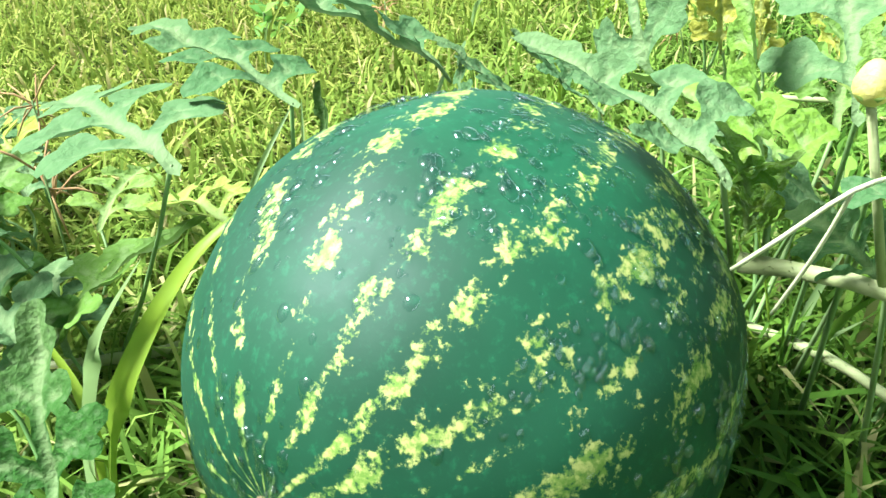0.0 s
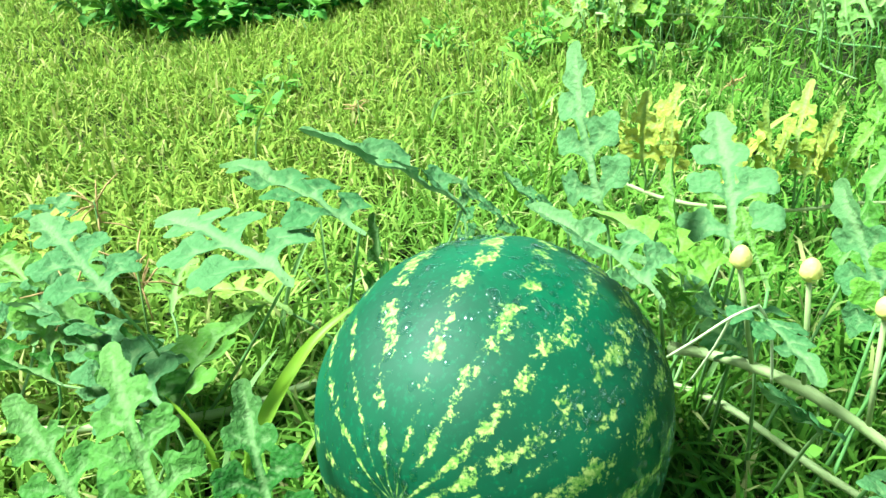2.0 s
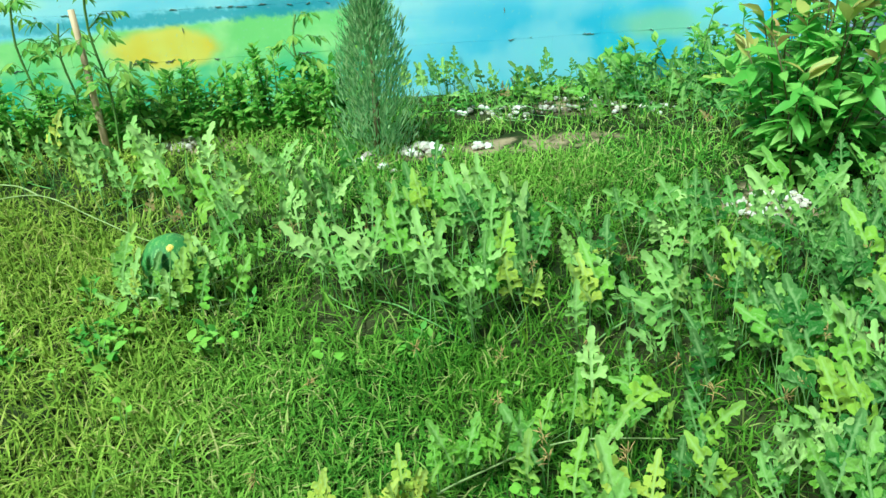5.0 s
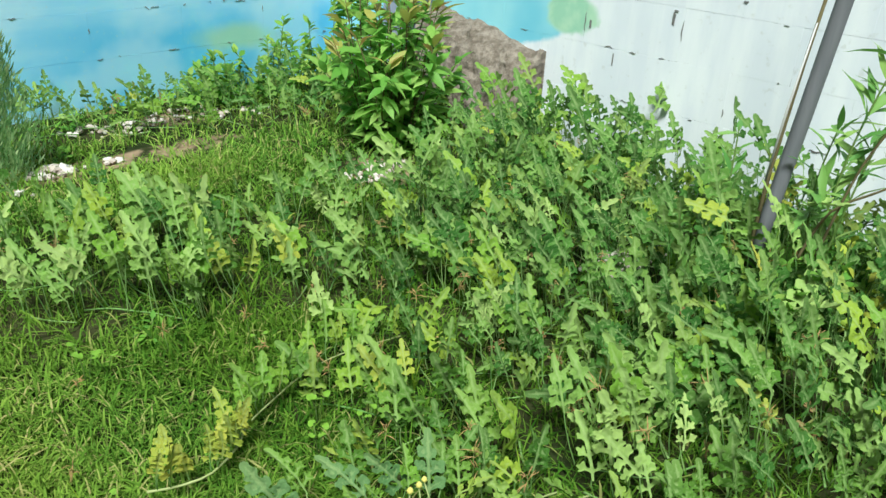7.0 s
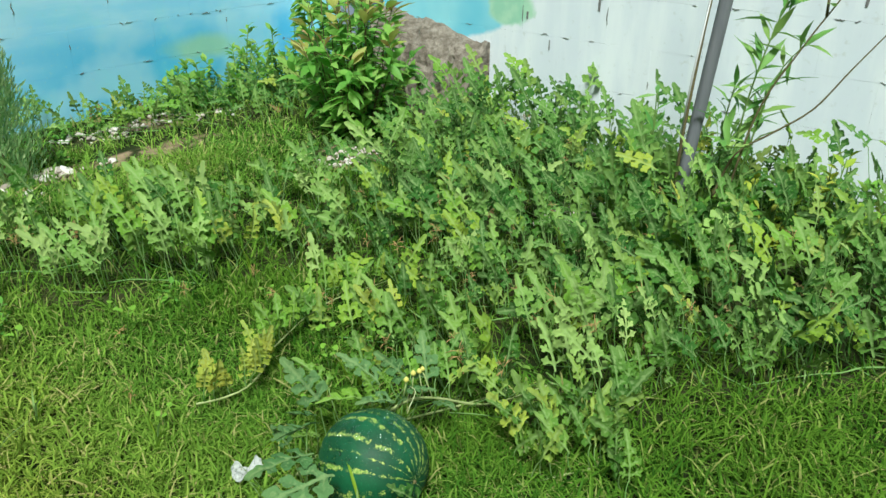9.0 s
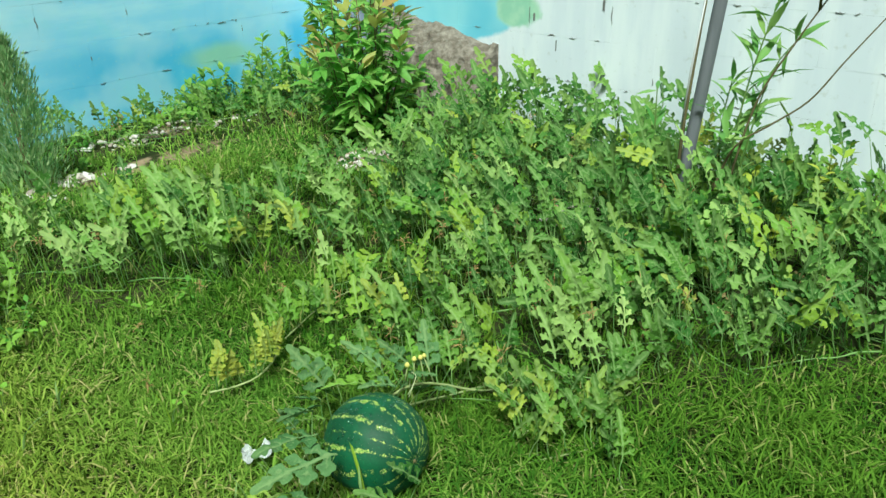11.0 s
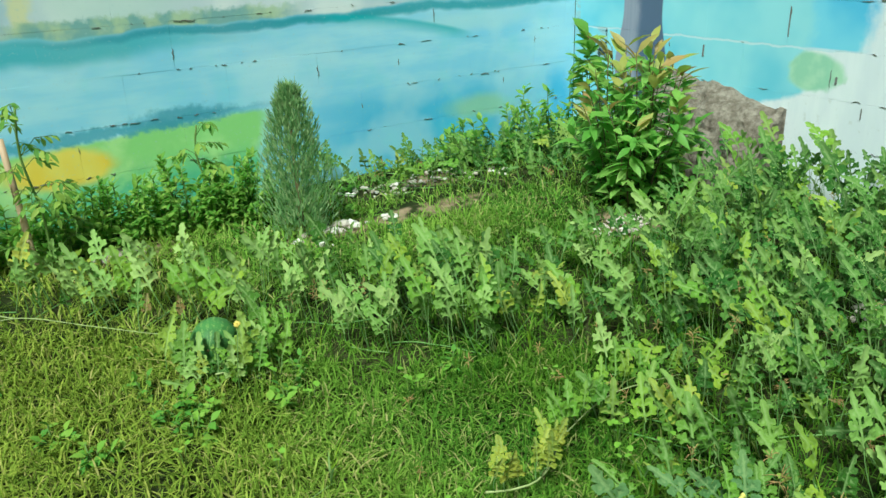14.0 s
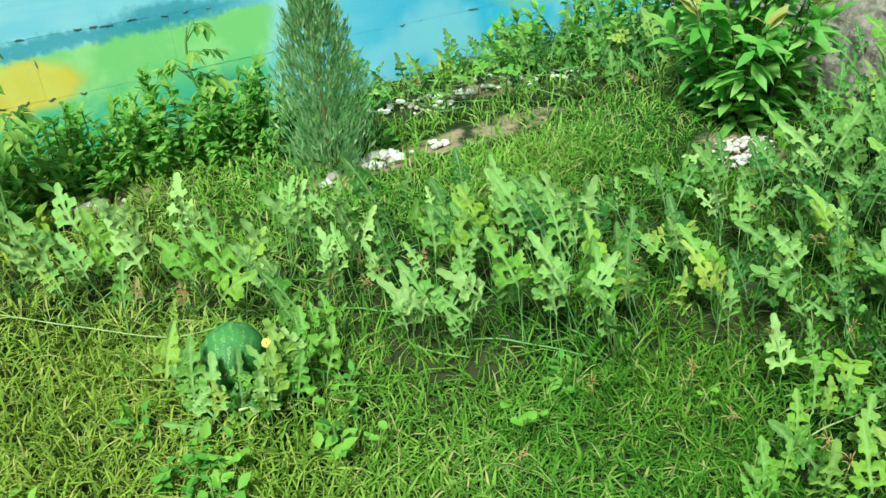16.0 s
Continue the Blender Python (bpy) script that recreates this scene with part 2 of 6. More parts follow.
# white wall with the mural's blue end, a painted trunk and a green patch
t = Tree("white_paint", 0.6, 0.3)
pos = t.position()
wob, wob2 = t.noise(9.0, 4, vector=pos), t.noise(2.0, 3, vector=pos)
px, py, pz = t.split(pos)
my = t.math("ADD", py, t.math("MULTIPLY", t.math("SUBTRACT", wob, 0.5), 0.14))
mz = t.math("ADD", pz, t.math("MULTIPLY", t.math("SUBTRACT", wob, 0.5), 0.05))
stain = t.noise(1.0, 4, vector=t.join(0.0, t.math("MULTIPLY", py, 9.0), t.math("MULTIPLY", pz, 1.5)))
col = t.mix(t.step(stain, 0.38, 0.7), (0.70, 0.75, 0.82), (0.80, 0.84, 0.88))
col = t.mix(t.math("MULTIPLY", t.step(t.noise(28.0, 5, vector=pos), 0.60, 0.74), 0.4), col, (0.50, 0.52, 0.50))
sea = t.mix(t.step(wob2, 0.38, 0.62), (0.14, 0.50, 0.78), (0.24, 0.62, 0.82))
sea = t.mix(t.math("MULTIPLY", blob(t, my, mz, 2.15, 0.80, 0.16, 0.04), 0.7), sea, (0.06, 0.50, 0.38))
col = t.mix(t.math("MULTIPLY", t.step(my, 1.60, 1.68), t.step(pz, 0.640, 0.655)), col, sea)
col = t.mix(t.math("MULTIPLY", t.step(my, 1.86, 1.93), t.step(t.math("ADD", mz, t.math("MULTIPLY", t.math("SUBTRACT", py, 2.0), 0.35)), 0.40, 0.43)), col, t.mix(t.step(wob2, 0.35, 0.65), (0.20, 0.56, 0.72), (0.34, 0.68, 0.77)))
col = t.mix(t.math("MULTIPLY", t.step(t.math("ABSOLUTE", t.math("SUBTRACT", pz, t.math("ADD", 0.642, t.math("MULTIPLY", t.math("SUBTRACT", wob, 0.5), 0.03)))), 0.007, 0.002), t.step(my, 1.7, 1.8)), col, (0.56, 0.72, 0.80))
col = t.mix(blob(t, my, mz, 1.86, 0.545, 0.13, 0.085, 0.15), col, t.mix(t.step(wob, 0.4, 0.6), (0.34, 0.61, 0.45), (0.44, 0.68, 0.50)))
bark = t.noise(1.0, 4, vector=t.join(0.0, t.math("MULTIPLY", py, 60.0), t.math("MULTIPLY", pz, 4.0)))
trunk = t.mix(t.step(t.math("ADD", py, t.math("MULTIPLY", wob, 0.06)), 2.90, 2.96), (0.09, 0.13, 0.22), (0.34, 0.35, 0.44))
trunk = t.mix(t.math("MULTIPLY", bark, 0.5), trunk, (0.12, 0.15, 0.24))
flare = t.math("MULTIPLY", t.step(pz, 0.75, 0.45), 0.05)
half = t.math("ABSOLUTE", t.math("SUBTRACT", py, 2.875))
col = t.mix(t.math("MULTIPLY", t.step(t.math("SUBTRACT", half, flare), 0.140, 0.130), t.step(pz, 0.05, 0.12)), col, trunk)
t.color(col)
t.bump(t.math("ADD", t.noise(70.0, 5, vector=pos), t.math("MULTIPLY", t.noise(11.0, 3, vector=pos), 1.5)), 0.25, 0.002)
WHITE = t.mat
WHITE_JOINT = open_joint("white_joint", WHITE, 0.54)


def block_mesh(name, seed, material):
    """A block 0.45 x 0.205 with worn edges, its face at y = 0."""
    r = random.Random(seed)
    bm = bmesh.new()
    w, h = BLOCK - 0.0004, COURSE - 0.0004
    box(bm, (0.0002, 0, 0.0002), (w + 0.0002, 0.05, h + 0.0002), 0.0007)
    for v in bm.verts:
        if v.co.y < 0.02:
            v.co += Vector((r.uniform(-1, 1) * 0.0004, r.uniform(0, 1) * 0.0005, r.uniform(-1, 1) * 0.0004))
    me = bpy.data.meshes.new(name)
    bm.to_mesh(me)
    bm.free()
    me.materials.append(material)
    return me


def block_wall(name, m, length, material, joint, shift, label):
    """A wall of blocks laid in running bond: local x along it, its face at y = 0, z the world's height."""
    bm = bmesh.new()
    box(bm, (0, 0.0013, GROUND - 0.2), (length, 0.16, BED + 9 * COURSE + 0.02))
    core = part(name, bm, joint)
    core.matrix_world = m
    tagged(core, label, "wall", kind="structure")
    shapes = [block_mesh("block", s, material) for s in range(5)]
    r = random.Random(len(label))
    for row in range(-1, 9):
        x = shift - BLOCK * 30 + (BLOCK / 2 if row % 2 else 0)
        while x < length - 0.02:
            if x > -0.01:
                b = part_of("block", shapes[r.randrange(5)], None, core)
                over = x + BLOCK - length
                b.scale.x = 1 if over < 0 else max(0.05, (BLOCK - over) / BLOCK)
                b.location = (x, r.uniform(-0.0004, 0.0004), BED + row * COURSE)
            x += BLOCK
    return core


wall_north = block_wall("wall_north", pose(-4.0, WALL_Y, 0), 4.0 + WALL_X, MURAL, MURAL_JOINT, 4.0 + 0.93, "concrete block wall painted with a blue lake mural")
wall_east = block_wall("wall_east", pose(WALL_X, WALL_Y - 0.004, 0, 0, 0, -90), 6.4, WHITE, WHITE_JOINT, WALL_Y - 2.007 + BLOCK / 2, "white painted concrete block wall with blue mural edge")

# ---- watermelons ----
def rind_material(name, dark, light, bright):
    """Green rind with broken mottled stripes that run from pole to pole."""
    t = Tree(name, 0.4, 0.37)
    u, v, _ = t.uv()
    loc = t.local()
    nz1, nz2, nz3, nz4 = t.noise(75.0, 3, 0.5, loc), t.noise(260.0, 4, 0.65, loc), t.noise(14.0, 3, 0.5, loc), t.noise(600.0, 3, 0.6, loc)
    bend = t.math("ADD", t.math("MULTIPLY", t.math("SUBTRACT", nz3, 0.5), 10.0), t.math("MULTIPLY", t.math("SUBTRACT", v, 0.5), 33.0))
    lon = t.math("ADD", t.math("SUBTRACT", t.math("MULTIPLY", u, 360.0), 180.0), bend)
    band = None
    for centre, width in ((63, 5), (45, 2.5), (27, 6), (5, 5.5), (-12, 7), (-29, 6.5), (-45, 8.5), (-56, 3), (-67, 8), (-86, 6), (93, 7), (118, 6), (143, 8), (168, 6), (-108, 7), (-132, 7), (-156, 6)):
        one = t.step(t.math("ABSOLUTE", t.math("SUBTRACT", lon, float(centre))), width * 1.30, 0.0)
        band = one if band is None else t.math("MAXIMUM", band, one)
    pole = t.step(v, 0.86, 0.97)
    gaps = t.math("MAXIMUM", pole, t.math("ADD", 0.58, t.math("MULTIPLY", t.step(t.noise(34.0, 2, 0.5, loc), 0.34, 0.54), 0.42)))
    band = t.math("MULTIPLY", band, gaps)
    broken = t.math("ADD", t.math("MULTIPLY", t.math("SUBTRACT", nz1, 0.5), 2.3), t.math("ADD", t.math("MULTIPLY", t.math("SUBTRACT", nz2, 0.5), 1.9), t.math("MULTIPLY", t.math("SUBTRACT", nz4, 0.5), 0.9)))
    broken = t.math("MULTIPLY", broken, t.math("SUBTRACT", 1.0, t.math("MULTIPLY", pole, 0.6)))
    mask = t.step(t.math("ADD", t.math("MULTIPLY", band, 0.85), broken), 0.62, 0.98)
    mask = t.math("MULTIPLY", mask, t.step(band, 0.02, 0.25))
    skin = t.mix(t.step(nz3, 0.35, 0.7), dark, [c * 1.6 for c in dark])
    skin = t.mix(t.math("MULTIPLY", t.step(nz2, 0.50, 0.72), 0.45), skin, [c * 2.9 for c in dark])
    pale = t.mix(t.step(nz2, 0.44, 0.66), light, bright)
    t.color(t.mix(mask, skin, pale))
    t.put(t.bsdf.inputs["Roughness"], t.math("ADD", 0.52, t.math("MULTIPLY", nz1, 0.20)))
    t.bump(t.math("ADD", t.math("MULTIPLY", nz2, 0.6), t.math("MULTIPLY", mask, 0.5)), 0.12, 0.0012)
    return t.mat


RIND = rind_material("melon_rind", (0.006, 0.056, 0.021), (0.16, 0.30, 0.040), (0.50, 0.54, 0.15))
RIND_DULL = rind_material("dull_melon_rind", (0.045, 0.130, 0.030), (0.100, 0.235, 0.055), (0.220, 0.340, 0.095))

t = Tree("dry_stem", 0.8, 0.2)
t.color(t.mix(t.noise(90.0, 3, vector=t.position()), (0.05, 0.045, 0.02), (0.22, 0.19, 0.08)))
DRY = t.mat


def melon_frame(axis):
    a = Vector(axis).normalized()
    e1 = (Vector((0, 0, 1)) - a * a.z).normalized()
    return a, e1, a.cross(e1)


def melon(place, axis, long_half, short_half, spin, label, material):
    """A striped watermelon lying on its side; axis: from its middle to its blossom end."""
    bm = bmesh.new()
    uv = bm.loops.layers.uv.new("UVMap")
    rows, cols, grid = 48, 96, []
    for i in range(rows + 1):
        th = math.pi * i / rows
        line = []
        for j in range(cols + 1):
            ph = 2 * math.pi * (j % cols) / cols
            swell = 1 + 0.010 * math.sin(th) * math.cos(10 * ph) + 0.012 * noise.noise((2 * math.cos(ph), 2 * math.sin(ph), 2 * math.cos(th)))
            dimple = 0.965 + 0.035 * min(1, math.sin(th) / 0.16)
            rr = short_half * math.sin(th) ** 0.94 * swell
            line.append(bm.verts.new((rr * math.cos(ph), rr * math.sin(ph), long_half * math.cos(th) * dimple)) if j < cols else line[0])
        grid.append(line)
    for i in range(rows):
        for j in range(cols):
            f = bm.faces.new((grid[i][j], grid[i + 1][j], grid[i + 1][j + 1], grid[i][j + 1]))
            for loop, (a, b) in zip(f.loops, ((i, j), (i + 1, j), (i + 1, j + 1), (i, j + 1))):
                loop[uv].uv = ((b / cols + 0.5) % 1.0 if b < cols else 0.5, 1 - a / rows)
            us = [l[uv].uv.x for l in f.loops]
            if max(us) - min(us) > 0.5:
                for l in f.loops:
                    if l[uv].uv.x < 0.5:
                        l[uv].uv.x += 1.0
    bmesh.ops.remove_doubles(bm, verts=list(set(grid[0] + grid[-1])), dist=1e-5)
    a, e1, e2 = melon_frame(axis)
    m = Matrix((e1, e2, a)).transposed().to_4x4()
    m.translation = place
    root = thing("watermelon", place, label, "watermelon", "watermelons in the patch")
    root.matrix_world = m
    rind = part("rind", bm, material, root, smooth=True)
    rind.rotation_euler.z = radians(spin)
    bm = bmesh.new()
    bmesh.ops.create_cone(bm, segments=9, radius1=0.006, radius2=0.003, depth=0.008, cap_ends=True)
    for v in bm.verts:
        v.co.z += long_half * 0.968
    part("blossom_scar", bm, DRY, root, "small dry dark blossom scar")
    bm = bmesh.new()
    bmesh.ops.create_cone(bm, segments=9, radius1=0.004, radius2=0.005, depth=0.03, cap_ends=True)
    for v in bm.verts:
        v.co.z -= long_half * 0.97 + 0.010
    part("stalk", bm, DRY, root, "short dry fruit stalk")
    return root


MELON_C, MELON_A, MELON_L, MELON_S = Vector((0.2604, 0.5060, 0.0275)), Vector((0.010, -0.992, 0.126)), 0.1145, 0.1085
melon(MELON_C, MELON_A, MELON_L, MELON_S, 0, "dark green watermelon with mottled yellow stripes, wet with drops", RIND)
melon((-0.135, 1.930, 0.070), (-0.5, -0.85, 0.1), 0.078, 0.067, 40, "dull green striped watermelon half hidden under leaves", RIND_DULL)

# ---- foliage materials ----


def leaf_material(name, stops, rough=0.7, thin=0.19, veins=True, spec=0.08, island=False):
    tr = Tree(name, rough, spec)
    pick = tr.island() if island else tr.pick()
    body = tr.ramp(pick, stops)
    fine = tr.noise(60.0, 4, vector=tr.local())
    body = tr.mix(tr.math("MULTIPLY", tr.step(fine, 0.35, 0.7), 0.24), body, tr.mix(0.5, body, (0.20, 0.28, 0.12)))
    if veins:
        # u: how far from the nearest rib, v: how far along the blade
        u, v, _ = tr.uv()
        rib = tr.step(u, 0.085, 0.020)
        net = tr.voronoi(26.0, tr.local())
        body = tr.mix(tr.math("MULTIPLY", tr.step(v, 0.45, 1.0), 0.26), body, (0.30, 0.40, 0.15))
        body = tr.mix(tr.math("MULTIPLY", tr.step(net, 0.5, 0.15), 0.10), body, (0.34, 0.44, 0.24))
        body = tr.mix(tr.math("MULTIPLY", rib, 0.45), body, (0.32, 0.43, 0.18))
        tr.bump(tr.math("ADD", tr.math("MULTIPLY", tr.step(u, 0.20, 0.0), -1.2), tr.math("ADD", fine, net)), 0.55, 0.002)
    tr.color(body)
    tr.thin(body, thin)
    return tr.mat


LEAF = leaf_material("melon_leaf", ((0.0, (0.046, 0.132, 0.015)), (0.25, (0.082, 0.196, 0.024)), (0.55, (0.138, 0.272, 0.038)), (0.82, (0.220, 0.355, 0.066)), (0.96, (0.35, 0.44, 0.055)), (1.0, (0.37, 0.42, 0.07))), spec=0.06)
LEAF_OLD = leaf_material("mature_melon_leaf", ((0.0, (0.028, 0.105, 0.014)), (0.38, (0.060, 0.172, 0.026)), (0.72, (0.115, 0.248, 0.044)), (0.93, (0.195, 0.330, 0.062)), (1.0, (0.27, 0.34, 0.07))), spec=0.06)
LEAF_PALE = leaf_material("pale_downy_leaf", ((0.0, (0.165, 0.315, 0.055)), (0.5, (0.270, 0.425, 0.105)), (1.0, (0.400, 0.530, 0.165))))
LEAF_YOUNG = leaf_material("young_melon_leaf", ((0.0, (0.13, 0.29, 0.030)), (0.6, (0.20, 0.36, 0.038)), (1.0, (0.29, 0.40, 0.040))))
LEAF_SILVER = leaf_material("silvery_melon_leaf", ((0.0, (0.072, 0.175, 0.055)), (1.0, (0.128, 0.245, 0.088))))
t = Tree("vine_stem", 0.6, 0.3)
t.color(t.mix(t.noise(30.0, 3, vector=t.position()), (0.26, 0.34, 0.10), (0.42, 0.46, 0.22)))
t.bump(t.noise(300.0, 2, vector=t.position()), 0.4, 0.001)
STEM = t.mat
t = Tree("petiole", 0.6, 0.3)
t.color(t.mix(t.pick(), (0.12, 0.26, 0.06), (0.24, 0.36, 0.12)))
PETIOLE = t.mat


def tube_data(points, radii, sides=6):
    """Vertices and faces of a tube along the points."""
    pts = [Vector(p) for p in points]
    verts, faces = [], []
    side = None
    for i, p in enumerate(pts):
        way = (pts[min(i + 1, len(pts) - 1)] - pts[max(i - 1, 0)]).normalized()
        ref = side if side is not None else (Vector((0, 0, 1)) if abs(way.z) < 0.9 else Vector((1, 0, 0)))
        across = (ref - way * ref.dot(way)).normalized()
        side, up = across, way.cross(across)
        r = radii[i] if isinstance(radii, (list, tuple)) else radii
        for k in range(sides):
            a = 2 * math.pi * k / sides
            verts.append(p + (across * math.cos(a) + up * math.sin(a)) * r)
    for i in range(len(pts) - 1):
        for k in range(sides):
            a, b = i * sides + k, i * sides + (k + 1) % sides
            faces.append((a, b, b + sides, a + sides))
    faces.append(tuple(range(sides))[::-1])
    faces.append(tuple(range(len(verts) - sides, len(verts))))
    return verts, faces


def tube(name, points, radii, material, parent=None, label="", sides=6, extra=None):
    verts, faces = tube_data(points, radii, sides)
    if extra:
        for v2, f2 in extra:
            o = len(verts)
            verts += v2
            faces += [tuple(i + o for i in f) for f in f2]
    me = bpy.data.meshes.new(name)
    me.from_pydata(verts, [], faces)
    return part_of(name, me, material, parent, label, smooth=True)


def smooth_line(points, step):
    """A smooth line through points, in even steps."""
    pts = [Vector(p) for p in points]
    if len(pts) < 3:
        pts = [pts[0], (pts[0] + pts[-1]) / 2, pts[-1]]
    out = []
    for i in range(len(pts) - 1):
        p0, p1, p2, p3 = pts[max(i - 1, 0)], pts[i], pts[i + 1], pts[min(i + 2, len(pts) - 1)]
        n = max(2, int((p2 - p1).length / step))
        for k in range(n):
            s = k / n
            out.append(0.5 * ((2 * p1) + (p2 - p0) * s + (2 * p0 - 5 * p1 + 4 * p2 - p3) * s * s + (3 * p1 - p0 - 3 * p2 + p3) * s ** 3))
    out.append(pts[-1])
    return out


def melon_leaf(name, seed, material, broad=1.0):
    """A deeply lobed leaf, 1 long, from its base along +y, its face up: one blade, cut from a fine grid along the outline of its lobes."""
    r = random.Random(seed)
    droop, fold, sway = r.uniform(-0.02, 0.46), r.uniform(0.10, 0.55), r.uniform(-0.14, 0.14)
    cup, curl = r.uniform(0.4, 1.1), r.uniform(0.4, 1.2)
    ribs = [(Vector((0, -0.02)), Vector((0, 0.93)), 0.020, 0.040, 2.0), (Vector((0, 0.66)), Vector((0, 0.93)), 0.050, 0.062, 2.0)]
    for y0, ang, length, width in ((0.12, 62, 0.245, 0.058), (0.34, 54, 0.230, 0.056), (0.55, 45, 0.165, 0.050), (0.74, 36, 0.105, 0.042)):
        for sgn in (-1, 1):
            a = radians(ang + r.uniform(-9, 9))
            k = r.uniform(0.82, 1.15)
            w = width * r.uniform(0.85, 1.15) * broad
            base = Vector((0, y0 + r.uniform(-0.03, 0.03)))
            way = Vector((sgn * math.sin(a), math.cos(a)))
            ribs.append((base, base + way * length * k, w * 0.62, w, 1.0))
            if length > 0.15:
                for up, share in ((1, 0.36), (-1, 0.38)):
                    b = a - up * radians(r.uniform(42, 58))
                    mid = base + way * length * k * r.uniform(0.45, 0.60)
                    ribs.append((mid, mid + Vector((sgn * math.sin(b), math.cos(b))) * length * k * share, w * 0.7, w * 0.78, 1.0))

    def field(x, y):
        """Below nothing inside the blade, and the way to the nearest rib."""
        inside_, rib = 9.0, 9.0
        for a, b, r0, r1, thick in ribs:
            d = b - a
            q = min(1.0, max(0.0, ((x - a.x) * d.x + (y - a.y) * d.y) / d.length_squared))
            far = math.hypot(x - a.x - d.x * q, y - a.y - d.y * q)
            inside_, rib = min(inside_, far - r0 - (r1 - r0) * q), min(rib, far / thick + 0.012 * q)
        return inside_ + 0.008 * noise.noise((x * 13, y * 13, seed)), rib

    step_, nx, ny = 0.036, 28, 31
    grid = [[field((i - nx / 2) * step_, -0.06 + j * step_) for i in range(nx + 1)] for j in range(ny + 1)]
    verts, faces, uvs, known = [], [], [], {}

    def vert(x, y, key):
        if key not in known:
            known[key] = len(verts)
            rib = field(x, y)[1]
            z = fold * abs(x) - cup * x * x - droop * y * y - curl * max(0.0, abs(x) - 0.20) ** 2 * 3
            z += 0.045 * noise.noise((x * 4.5, y * 4.5, seed)) + 0.75 * min(rib, 0.06) - 0.9 * max(0.0, rib - 0.035) + 0.016 * noise.noise((x * 11, y * 11, seed + 5))
            verts.append((x + sway * y * y, y, z))
            uvs.append((rib * 4.0, y))
        return known[key]

    for j in range(ny):
        for i in range(nx):
            loop = []
            ring = ((i, j), (i + 1, j), (i + 1, j + 1), (i, j + 1))
            for (a, b), (c, d) in zip(ring, ring[1:] + ring[:1]):
                f0, f1 = grid[b][a][0], grid[d][c][0]
                x0, y0, x1, y1 = (a - nx / 2) * step_, -0.06 + b * step_, (c - nx / 2) * step_, -0.06 + d * step_
                if f0 <= 0:
                    loop.append(vert(x0, y0, (a, b)))
                if (f0 <= 0) != (f1 <= 0):
                    q = f0 / (f0 - f1)
                    loop.append(vert(x0 + (x1 - x0) * q, y0 + (y1 - y0) * q, (min(a, c), min(b, d), a != c)))
            if len(loop) > 2:
                faces.append(tuple(loop))
    me = bpy.data.meshes.new(name)
    me.from_pydata(verts, [], faces)
    layer = me.uv_layers.new(name="UVMap")
    layer.data.foreach_set("uv", [c for loop in me.loops for c in uvs[loop.vertex_index]])
    me.materials.append(material)
    me.polygons.foreach_set("use_smooth", [True] * len(me.polygons))
    return me


LEAVES = [melon_leaf("leaf", s, LEAF, 0.60 + 0.040 * s) for s in range(9)]
OLD = [melon_leaf("leaf", 90 + s, LEAF_OLD, 0.66 + 0.050 * s) for s in range(7)]
PALE = [melon_leaf("leaf", 110 + s, LEAF_PALE, 0.60 + 0.045 * s) for s in range(6)]
LEAF_YELLOW = leaf_material("yellowing_leaf", ((0.0, (0.30, 0.40, 0.05)), (1.0, (0.46, 0.46, 0.07))))
YELLOW = [melon_leaf("yellowing_leaf", 70 + s, LEAF_YELLOW, 0.85) for s in range(3)]
YOUNG = [melon_leaf("young_leaf", 20 + s, LEAF_YOUNG, 0.85 + 0.08 * s) for s in range(4)]
LEAF_DRY = leaf_material("withered_leaf", ((0.0, (0.24, 0.13, 0.05)), (1.0, (0.34, 0.23, 0.10))), 0.8, 0.2)
WITHERED = [melon_leaf("withered_leaf", 60 + s, LEAF_DRY, 0.75) for s in range(2)]
SILVER = [melon_leaf("broad_leaf", 40 + s, LEAF_SILVER, 0.85 + 0.08 * s) for s in range(4)]
v_, f_ = tube_data([(0, 0, 0), (0, 0.10, 0.35), (0, 0.09, 0.7), (0, 0, 1)], [0.035, 0.03, 0.026, 0.024], 5)
PETIOLE_ME = bpy.data.meshes.new("petiole")
PETIOLE_ME.from_pydata(v_, [], f_)
PETIOLE_ME.materials.append(PETIOLE)
PETIOLE_ME.polygons.foreach_set("use_smooth", [True] * len(PETIOLE_ME.polygons))


def frame_of(along, face):
    """A turn whose y lies along one way and whose z is as near as it can be to the other."""
    y = Vector(along).normalized()
    z = Vector(face) - y * Vector(face).dot(y)
    z = z.normalized() if z.length > 1e-4 else y.orthogonal().normalized()
    return Matrix((y.cross(z), y, z)).transposed().to_4x4()


